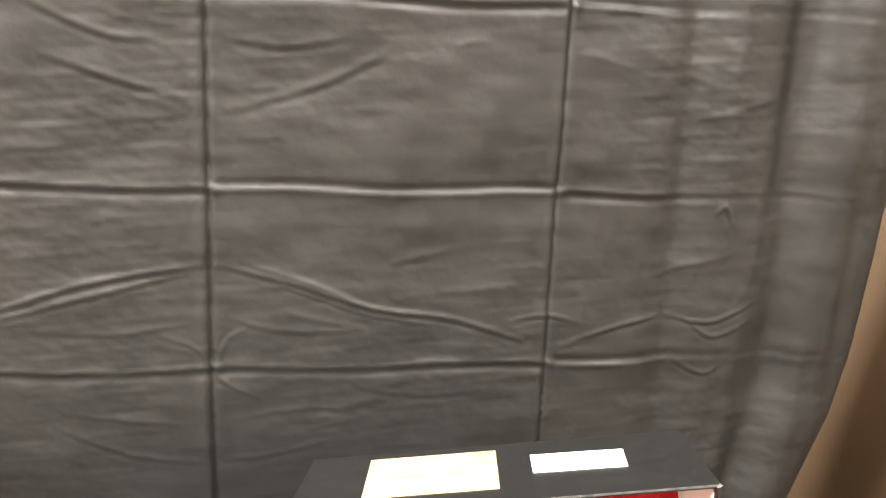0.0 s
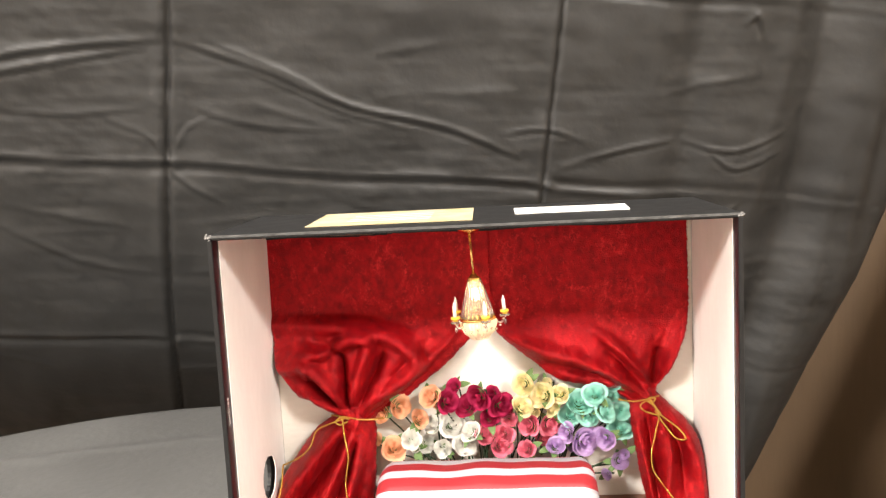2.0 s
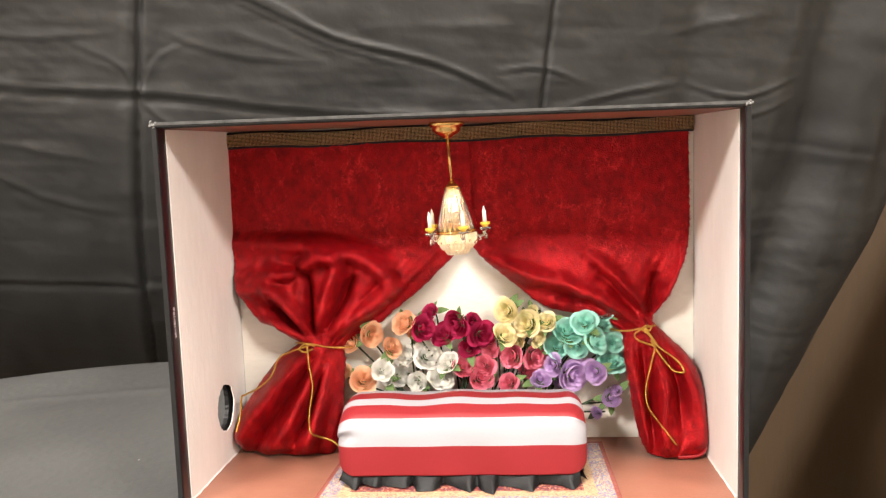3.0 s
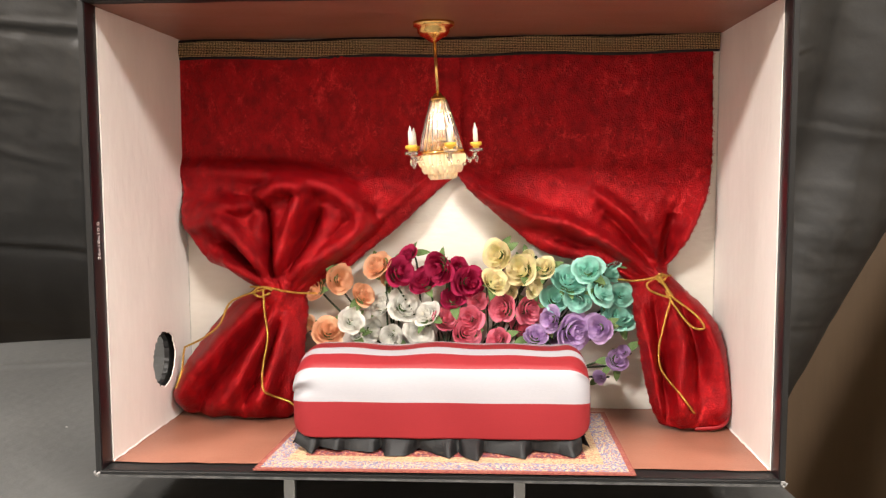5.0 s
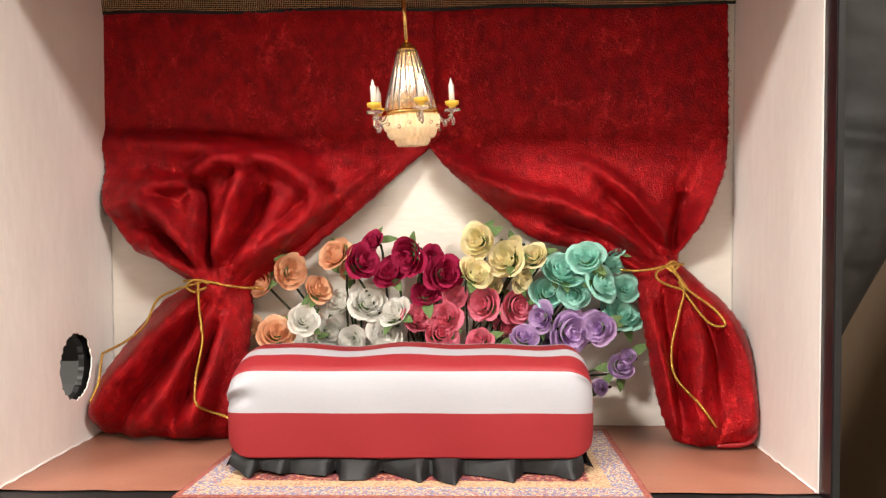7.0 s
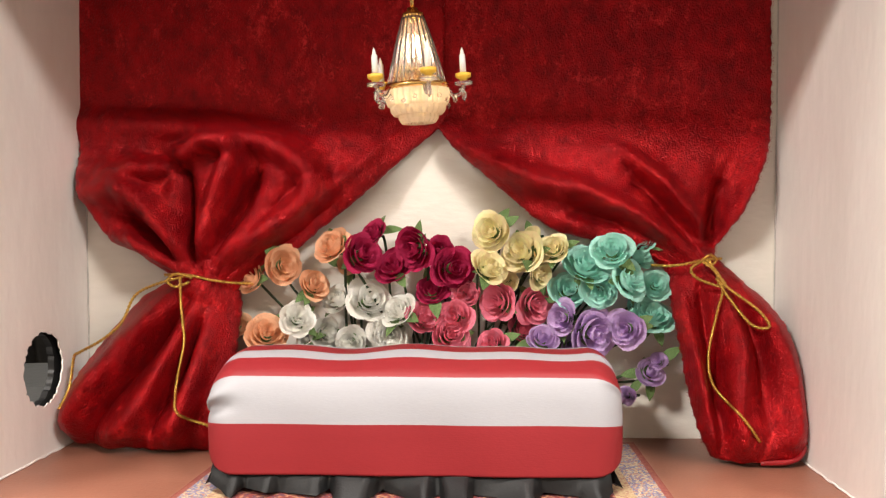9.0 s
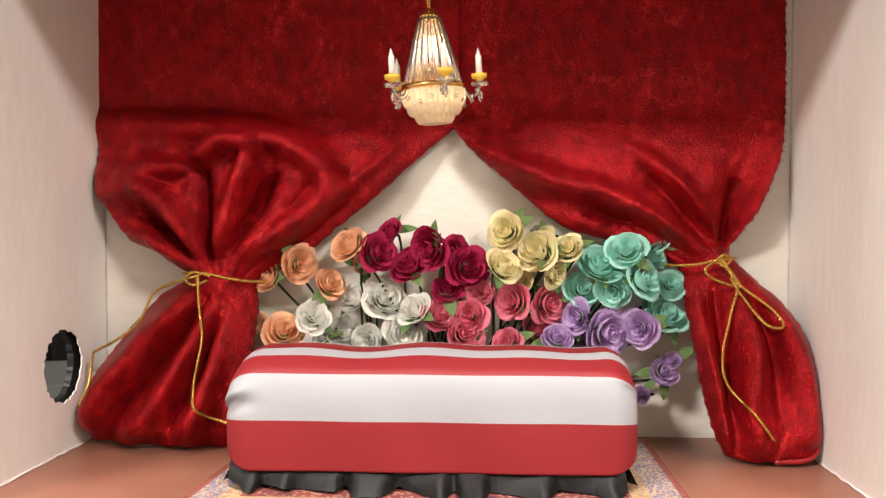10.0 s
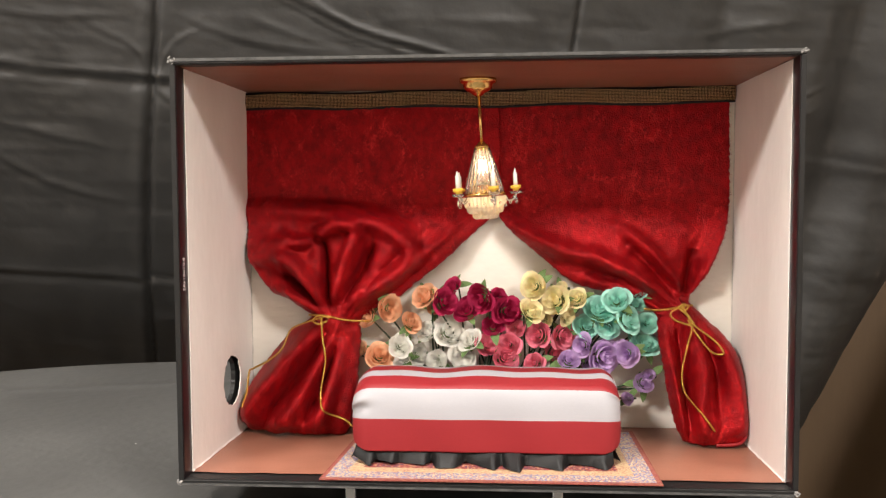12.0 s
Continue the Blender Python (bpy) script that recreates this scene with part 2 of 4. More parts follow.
def slab(name, x0, x1, y0, y1, z0, z1, mat, parent=None, label="", bevel=0.0):
    return part(name, box(bmesh.new(), x0, x1, y0, y1, z0, z1, bevel), mat, parent, label, smooth=False)


def lathe(bm, profile, at=(0, 0, 0), n=32, flute=0.0, lobes=0):
    """Turns (radius, height) rows round the z axis at a place."""
    rings = []
    for r, z in profile:
        ring = []
        for k in range(n):
            a = 2 * math.pi * k / n
            rr = r * (1 + flute * math.cos(lobes * a))
            ring.append(bm.verts.new((at[0] + rr * math.cos(a), at[1] + rr * math.sin(a), at[2] + z)))
        rings.append(ring)
    for a, b in zip(rings, rings[1:]):
        for k in range(n):
            bm.faces.new((a[k], a[(k + 1) % n], b[(k + 1) % n], b[k]))
    if profile[0][0] > 1e-6:
        bm.faces.new(list(reversed(rings[0])))
    if profile[-1][0] > 1e-6:
        bm.faces.new(rings[-1])
    return bm


def smooth_line(points, steps=8):
    """A Catmull-Rom line through points."""
    p = [Vector(q) for q in points]
    p = [p[0] * 2 - p[1], *p, p[-1] * 2 - p[-2]]
    out = []
    for i in range(1, len(p) - 2):
        for k in range(steps):
            t = k / steps
            out.append(0.5 * ((2 * p[i]) + (p[i + 1] - p[i - 1]) * t + (2 * p[i - 1] - 5 * p[i] + 4 * p[i + 1] - p[i + 2]) * t * t + (3 * p[i] - p[i - 1] - 3 * p[i + 1] + p[i + 2]) * t ** 3))
    return out + [p[-2]]


def tube(bm, points, radius, n=8, twist=0.0, lobe=0.0):
    """A tube along points; lobe and twist make it a twisted two-ply cord."""
    prev, up = None, Vector((0, 0, 1))
    dist = 0.0
    for i, c in enumerate(points):
        d = (points[min(i + 1, len(points) - 1)] - points[max(i - 1, 0)]).normalized()
        side = d.cross(up if abs(d.dot(up)) < 0.95 else Vector((1, 0, 0))).normalized()
        top = side.cross(d)
        if i:
            dist += (c - points[i - 1]).length
        ring = []
        for k in range(n):
            a = 2 * math.pi * k / n
            r = radius * (1 + lobe * math.cos(2 * (a - twist * dist)))
            ring.append(bm.verts.new(c + (side * math.cos(a) + top * math.sin(a)) * r))
        if prev:
            for k in range(n):
                bm.faces.new((prev[k], prev[(k + 1) % n], ring[(k + 1) % n], ring[k]))
        else:
            bm.faces.new(list(reversed(ring)))
        prev = ring
    bm.faces.new(prev)
    return bm


def grid_mesh(name, xyz, mats, parent=None, label="", index=None):
    """A smooth sheet from an array of places (rows, columns, 3)."""
    h, w, _ = xyz.shape
    i = np.arange(h * w).reshape(h, w)
    quads = np.stack([i[:-1, :-1], i[:-1, 1:], i[1:, 1:], i[1:, :-1]], -1).reshape(-1, 4)
    me = bpy.data.meshes.new(name)
    me.from_pydata(xyz.reshape(-1, 3).tolist(), [], quads.tolist())
    for m in mats if isinstance(mats, (list, tuple)) else [mats]:
        me.materials.append(m)
    me.polygons.foreach_set("use_smooth", [True] * len(me.polygons))
    if index is not None:
        me.polygons.foreach_set("material_index", index.reshape(-1).astype(int).tolist())
    me.update()
    ob = new(name, me)
    if label:
        ob["label"] = label
    return hang(ob, parent) if parent else ob


def lump(a, b, seed=0.0):
    """Smooth noise of two arrays, about -1 to 1."""
    v = 0
    for k, (f, g, w) in enumerate(((1.0, 0.7, 1.0), (1.7, -1.3, 0.7), (-2.6, 2.2, 0.5), (3.9, 3.3, 0.35))):
        v = v + w * np.sin(f * a + g * b + seed * (k + 1.3) + 1.7 * np.sin(0.6 * g * a - 0.8 * f * b + seed))
    return v / 2


# ---- room ----
tagged(slab("floor", -3.0, 3.0, -4.2, 1.3, FLOOR_Z - 0.1, FLOOR_Z, CARPET), "brown carpeted floor of the room", "floor", kind="structure")
# unseen ceiling and three walls, added to enclose the lamps and bounce their light
tagged(slab("ceiling", -3.0, 3.0, -4.2, 1.3, CEILING_Z, CEILING_Z + 0.1, ROOM), "unseen cream ceiling closing in the room", "ceiling", kind="structure")
tagged(slab("bounce_wall_south", -3.0, 3.0, -4.3, -4.2, FLOOR_Z, CEILING_Z, ROOM), "unseen cream wall added to bounce light", "wall", kind="structure")
tagged(slab("bounce_wall_west", -3.1, -3.0, -4.3, 1.3, FLOOR_Z, CEILING_Z, ROOM), "unseen cream wall added to bounce light", "wall", kind="structure")
tagged(slab("bounce_wall_east", 3.0, 3.1, -4.3, 1.3, FLOOR_Z, CEILING_Z, ROOM), "unseen cream wall added to bounce light", "wall", kind="structure")
tagged(slab("wall_north", -3.1, 3.1, 0.70, 0.80, FLOOR_Z, CEILING_Z, TAN), "tan covered wall behind the black sheet", "wall", kind="structure")
for lx, ly, watts in LAMPS:
    fixture = thing("ceiling_light", (lx, ly, CEILING_Z), "square recessed ceiling light, switched on", "ceiling light", "ceiling lights")
    slab("diffuser", lx - 0.28, lx + 0.28, ly - 0.28, ly + 0.28, CEILING_Z - 0.012, CEILING_Z - 0.004, DIFFUSER, fixture)
    fr = bmesh.new()
    for a, b, c, d in ((-0.31, 0.31, -0.31, -0.28), (-0.31, 0.31, 0.28, 0.31), (-0.31, -0.28, -0.28, 0.28), (0.28, 0.31, -0.28, 0.28)):
        box(fr, lx + a, lx + b, ly + c, ly + d, CEILING_Z - 0.02, CEILING_Z)
    part("frame", fr, ROOM, fixture, smooth=False)

# tan paper hung on the wall, its slanting edge lapping over
def paper_sheet():
    n = 60
    v, u = np.meshgrid(np.linspace(0, 1, n), np.linspace(0, 1, n), indexing="ij")
    z = 0.75 - 1.35 * v
    left = 0.60 + 0.46 * (z - 0.12) * 0.9
    x = left + u * (1.3 - left)
    y = 0.60 - 0.012 * np.exp(-u * 30) + 0.004 * lump(x * 9, z * 7)
    for level, s in ((0.055, 1), (-0.21, -1), (0.33, 1)):
        y = y - s * 0.006 * np.exp(-np.abs(z - level - 0.05 * (x - 0.6)) / 0.008)
    sheet = grid_mesh("paper_sheet", np.stack([0.937 * x, y - 0.085, 0.022 + 0.925 * z], -1), TAN)
    tagged(sheet, "creased tan paper sheet hung over the wall", "paper sheet")


paper_sheet()

# ---- black plastic backdrop ----
CLOTH_O = Vector((-0.2328, 0.2681, 0.3811))
E1 = Vector((0.9172, 0.1958, -0.1051)).normalized()
E2 = Vector((0.1457, -0.1293, 0.9214))
E2 = (E2 - E1 * E1.dot(E2)).normalized()
EN = E1.cross(E2).normalized()   # away from the eye is -EN or EN, set below
if EN.y > 0:
    EN = -EN
CELL_W, CELL_H = 0.342, 0.182


def ridge(h, s, u, line, height, width, side=0.0):
    """Adds a tapering wrinkle along a line of (s, u)."""
    pts = [Vector((a, b, 0)) for a, b in line]
    pts = smooth_line(pts, 5)
    best, signed = np.full(s.shape, 1e4), np.zeros(s.shape)
    along = np.zeros(s.shape)
    for k, (a, b) in enumerate(zip(pts, pts[1:])):
        d = b - a
        t = np.clip(((s - a.x) * d.x + (u - a.y) * d.y) / max(d.length_squared, 1e-9), 0, 1)
        dist = np.hypot(s - a.x - t * d.x, u - a.y - t * d.y)
        near = dist < best
        best = np.where(near, dist, best)
        signed = np.where(near, np.sign((s - a.x) * d.y - (u - a.y) * d.x) * dist, signed)
        along = np.where(near, (k + t) / (len(pts) - 1), along)
    w = 0.66 * width
    return h + 0.75 * height * np.sin(np.pi * np.clip(along, 0.03, 0.97)) ** 0.6 * (np.exp(-((best / w) ** 2)) - side * np.exp(-(((signed - 1.8 * w) / (0.8 * w)) ** 2)))


def backdrop():
    rows, cols = 480, 700
    u, a = np.meshgrid(np.linspace(0.42, -0.80, rows), np.linspace(0, 1, cols), indexing="ij")
    smax = np.interp(u, [-0.8, -0.60, -0.495, -0.44, -0.38, -0.33, -0.27, -0.195, -0.056, 0.42], [0.50, 0.583, 0.622, 0.643, 0.662, 0.679, 0.697, 0.715, 0.726, 0.775])
    s = -0.62 + a * (smax + 0.62)
    h = 0.0030 * lump(s * 11, u * 9, 2) + 0.0012 * lump(s * 37, u * 29, 5)
    h = h + 0.0006 * lump(s * 60 + u * 30, u * 170, 8) * (0.5 + 0.5 * lump(s * 8, u * 8, 1))
    rnd = np.random.RandomState(4)
    # fold lines of the once folded sheet
    for j in range(-3, 5):
        level = -j * CELL_H + (0.004 if j == 2 else 0)
        for i in range(-2, 3):
            inside = 1 / (1 + np.exp(-(s - i * CELL_W) / 0.004)) * 1 / (1 + np.exp((s - (i + 1) * CELL_W) / 0.004))
            fade = np.clip(1.3 - 1.2 * np.clip((s - 0.36) / 0.2, 0, 1), 0.25, 1)
            d = u - level - 0.002 * np.sin(s * 25 + j)
            lip = 0.0019 * np.exp(-np.abs(d - 0.0022) / 0.0028) - 0.0018 * np.exp(-(((d + 0.004) / 0.004) ** 2))
            sign = -1 if (i + j) % 2 == 0 and i >= 0 else 1
            h = h + inside * fade * np.where(sign > 0, lip, 0.0019 * np.exp(-np.abs(d + 0.0022) / 0.0028) - 0.0018 * np.exp(-(((d - 0.004) / 0.004) ** 2)))
            tiltx = (s - (i + 0.5) * CELL_W) / CELL_W
            h = h + inside * 0.003 * tiltx * rnd.uniform(-1, 1) * 0.4
    for i, depth in ((-1, 0.005), (0, 0.0055), (1, 0.0045)):
        d = s - i * CELL_W
        h = h - depth * np.exp(-np.abs(d) / 0.0019) + 0.0016 * np.exp(-(((d + 0.007) / 0.006) ** 2))
        for j in range(-2, 4):   # small puckers where the folds cross
            dd = np.hypot(d - 0.004, u + j * CELL_H)
            h = h + 0.0022 * np.exp(-((dd / 0.006) ** 2))
    # the long draped wrinkles
    for line, height, width in (
        ([(-0.205, -0.121), (-0.115, -0.092), (-0.01, -0.074)], 0.0042, 0.0055),
        ([(-0.20, -0.128), (-0.11, -0.104), (-0.02, -0.082)], 0.0030, 0.0045),
        ([(0.004, -0.074), (0.075, -0.091), (0.155, -0.119), (0.245, -0.133), (0.315, -0.156)], 0.0044, 0.0052),
        ([(0.03, -0.072), (0.10, -0.095), (0.16, -0.121)], 0.0028, 0.0042),
        ([(0.05, -0.088), (0.11, -0.110), (0.15, -0.124), (0.22, -0.138)], 0.0026, 0.004),
        ([(0.295, -0.137), (0.335, -0.129), (0.375, -0.137)], 0.0028, 0.0035),
        ([(0.355, -0.163), (0.41, -0.145), (0.465, -0.131)], 0.0034, 0.0042),
        ([(0.35, -0.168), (0.40, -0.153)], 0.002, 0.0035),
        ([(0.475, -0.133), (0.525, -0.138), (0.575, -0.116)], 0.0034, 0.004),
        ([(0.50, -0.14), (0.53, -0.155), (0.575, -0.135)], 0.0028, 0.004),
        ([(-0.16, -0.140), (-0.09, -0.143), (-0.02, -0.133)], 0.0016, 0.005),
        ([(0.02, -0.130), (0.08, -0.142), (0.15, -0.140)], 0.0018, 0.005),
        ([(-0.05, -0.145), (-0.015, -0.158), (0.0, -0.18)], 0.0016, 0.004),
        ([(0.04, -0.135), (0.015, -0.150), (0.003, -0.18)], 0.0016, 0.004),
        ([(0.0, -0.185), (0.02, -0.20), (0.05, -0.215)], 0.0022, 0.004),
        ([(-0.14, 0.12), (-0.08, 0.10), (-0.02, 0.085)], 0.0024, 0.007),
        ([(-0.16, 0.17), (-0.09, 0.14), (-0.03, 0.135)], 0.0022, 0.007),
        ([(0.02, 0.14), (0.07, 0.135), (0.13, 0.145)], 0.0024, 0.007),
        ([(0.02, 0.075), (0.10, 0.10), (0.17, 0.135)], 0.0022, 0.008),
        ([(-0.15, -0.24), (-0.08, -0.275), (-0.02, -0.285)], 0.0022, 0.006),
        ([(0.01, -0.285), (0.06, -0.278), (0.11, -0.265)], 0.002, 0.006),
        ([(-0.14, -0.225), (-0.08, -0.235), (-0.03, -0.24)], 0.0016, 0.005),
        ([(0.15, -0.205), (0.21, -0.215), (0.27, -0.21)], 0.0014, 0.005),
        ([(0.02, -0.235), (0.10, -0.225), (0.16, -0.235)], 0.0014, 0.005),
        ([(0.515, -0.02), (0.525, -0.012), (0.535, -0.03)], 0.004, 0.005),
        ([(0.49, -0.185), (0.52, -0.198), (0.54, -0.19)], 0.003, 0.004),
    ):
        h = ridge(h, s, u, line, 0.62 * height, 0.72 * width, 0.6)
    for _ in range(46):
        s0, u0, ln = rnd.uniform(-0.55, 0.5), rnd.uniform(-0.42, 0.25), rnd.uniform(0.03, 0.10)
        sl = rnd.uniform(-0.35, 0.35)
        h = ridge(h, s, u, [(s0, u0), (s0 + ln / 2, u0 + ln * sl / 2 + rnd.uniform(-0.004, 0.004)), (s0 + ln, u0 + ln * sl)], rnd.uniform(0.0005, 0.0013), rnd.uniform(0.004, 0.008))
    # hanging waves towards the free edge
    k = np.clip((s - 0.43) / 0.12, 0, 1) ** 2 * (3 - 2 * np.clip((s - 0.43) / 0.12, 0, 1))
    edge = smax - s
    h = h + k * (-0.019 * np.exp(-(((edge - 0.120 - 0.10 * (u + 0.1)) / 0.026) ** 2)) + 0.005 * np.exp(-(((edge - 0.075) / 0.035) ** 2)) - 0.022 * np.exp(-edge / 0.018))
    h = h + 0.004 * k * lump(s * 30, u * 4, 3)
    h = h - 0.006 * np.exp(-(((s - 0.475) / 0.02) ** 2))
    # the foot of the sheet swings back behind the table
    h = h - 1.2 * np.clip(-u - 0.2, 0, 1) ** 2 * np.clip((0.34 - s) / 0.2, 0, 1)
    s, u = 0.943 * s, 0.943 * u
    p = np.array(CLOTH_O) + s[..., None] * np.array(E1) + u[..., None] * np.array(E2) + h[..., None] * np.array(EN)
    tagged(grid_mesh("backdrop_sheet", p, BLACK_SHEET), "creased black plastic sheet hung behind the box", "backdrop")


backdrop()

# ---- round table ----
TABLE_C, TABLE_R = (-0.215, 0.006), 0.36


def table():
    t = thing("round_table", (*TABLE_C, FLOOR_Z), "round table covered with plastic cloth greyed for its sheen", "table")
    bm = bmesh.new()
    lathe(bm, [(TABLE_R - 0.012, -0.034), (TABLE_R - 0.004, -0.03), (TABLE_R - 0.004, -0.006), (TABLE_R - 0.010, -0.0015)], (*TABLE_C, TABLE_Z), 72)
    part("tabletop", bm, BOX_BLACK, t)
    bm = bmesh.new()
    lathe(bm, [(0.22, 0.0), (0.22, 0.02), (0.05, 0.05), (0.035, 0.1), (0.035, 0.93), (0.12, TABLE_Z - FLOOR_Z - 0.035)], (*TABLE_C, FLOOR_Z), 32)
    part("pedestal", bm, STEEL, t)
    # cloth: flat on top, falling over the rim
    n, m = 200, 110
    r, a = np.meshgrid(np.linspace(0, 1, m), np.linspace(0, 2 * math.pi, n), indexing="ij")
    rr = r * 0.52
    over = np.clip(rr - TABLE_R, 0, 1)
    flat = np.minimum(rr, TABLE_R)
    wave = 1 + 0.05 * np.sin(a * 11) * np.clip(over / 0.1, 0, 1)
    rad = flat + np.clip(over, 0, 0.006) * 0.6 + 0.012 * np.clip(over / 0.1, 0, 1)
    x = TABLE_C[0] + rad * wave * np.cos(a)
    y = TABLE_C[1] + rad * wave * np.sin(a)
    drop = np.clip(over - 0.003, 0, 1)
    top = np.where(over > 0, 0, 1)
    z = TABLE_Z + 0.0006 - drop + top * 0.0006 * lump(x * 14, y * 11, 1)
    crease = y - (0.262 + 0.26 * (x + 0.30) - 0.5 * (x + 0.3) ** 2)
    z = z + top * 0.0016 * np.exp(-np.abs(crease) / 0.004) * np.exp(-np.clip(x + 0.16, 0, 1) * 20)
    z = z + top * 0.0018 * np.exp(-((np.hypot(x + 0.36, (y - 0.235) * 2.0) / 0.012) ** 2))
    cloth = grid_mesh("tablecloth", np.stack([x, y, z], -1), TABLE_SHEET)
    tagged(cloth, "plastic tablecloth with a fold crease, dark grey for its grazing sheen", "tablecloth")


table()
speck = bmesh.new()
lathe(speck, [(0.0003, 0), (0.0004, 0.0002), (0.0002, 0.0004)], (-0.201, 0.118, TABLE_Z + 0.0008), 8)
tagged(part("glitter_speck", speck, CARD), "tiny pale speck lying on the black tablecloth", "speck")

# ---- stand under the box ----
def stand():
    t = thing("display_stand", (0, 0.05, TABLE_Z), "small low metal stand under the box", "stand")
    for sx in (-0.0565, 0.0325):
        for y0 in (0.006, 0.086):
            bm = box(bmesh.new(), sx - 0.0022, sx + 0.0022, y0, y0 + 0.003, TABLE_Z + 0.0012, -0.0016, 0.0004)
            part("leg", bm, STEEL, t, smooth=False)
        slab("rail", sx - 0.0022, sx + 0.0022, 0.009, 0.086, -0.0036, -0.0012, STEEL, t)
    slab("crossbar", -0.0543, 0.0303, 0.040, 0.046, -0.0036, -0.0014, STEEL, t)


stand()

# ---- the box ----
W, H, D, TH, BACK = 0.130, 0.1814, 0.105, 0.0022, 0.0925
LIP = 0.0085
HOLE_Y, HOLE_Z, HOLE_R = 0.0612, 0.0325, 0.0120


def holed_panel(x0, x1, y0, y1, z0, z1, radius, ragged, seed):
    """An upright panel in the y-z plane with a round hole cut through."""
    bm = bmesh.new()
    angles = sorted([2 * math.pi * k / 64 for k in range(64)] + [math.atan2(z - HOLE_Z, y - HOLE_Y) % (2 * math.pi) for y in (y0, y1) for z in (z0, z1)])
    rings = []
    for x in (x0, x1):
        inner, outer = [], []
        state = random.Random(seed)
        for a in angles:
            r = radius * (1 + ragged * (state.random() - 0.5) + (0.10 * ragged * 4 if state.random() < 0.08 else 0))
            c, s = math.cos(a), math.sin(a)
            inner.append(bm.verts.new((x, HOLE_Y + r * c, HOLE_Z + r * s)))
            k = min((((y1 if c > 0 else y0) - HOLE_Y) / c) if abs(c) > 1e-9 else 9, (((z1 if s > 0 else z0) - HOLE_Z) / s) if abs(s) > 1e-9 else 9)
            outer.append(bm.verts.new((x, HOLE_Y + k * c, HOLE_Z + k * s)))
        rings.append((inner, outer))
    n = len(angles)
    (i0, o0), (i1, o1) = rings
    for k in range(n):
        j = (k + 1) % n
        bm.faces.new((i0[k], i0[j], o0[j], o0[k]))
        bm.faces.new((i1[k], o1[k], o1[j], i1[j]))
        bm.faces.new((i0[k], i1[k], i1[j], i0[j]))
        bm.faces.new((o0[k], o0[j], o1[j], o1[k]))
    bmesh.ops.recalc_face_normals(bm, faces=bm.faces)
    return bm


def ragged_sheet(name, axis, at, thick, u0, u1, v0, v1, mat, parent, label="", ragged=0.0006, seed=0, slope=0.0):
    """A thin lining sheet whose cut edges are slightly uneven. axis x: u is y, v is z; axis z: u is x, v is y; axis y: u is x, v is z."""
    n = 40
    v, u = np.meshgrid(np.linspace(0, 1, n), np.linspace(0, 1, n), indexing="ij")
    uu, vv = u0 + (u1 - u0) * u, v0 + (v1 - v0) * v
    uu = uu + ragged * lump(vv * 300, uu * 20, seed) * (np.abs(u - 0.5) * 2) ** 8
    vv = vv + ragged * lump(uu * 300, vv * 20, seed + 4) * (np.abs(v - 0.5) * 2) ** 8
    w = at + slope * v + 0.00012 * lump(uu * 90, vv * 90, seed)
    p = {"x": (w, uu, vv), "y": (uu, w, vv), "z": (uu, vv, w)}[axis]
    ob = grid_mesh(name, np.stack(p, -1), mat, parent, label)
    return ob


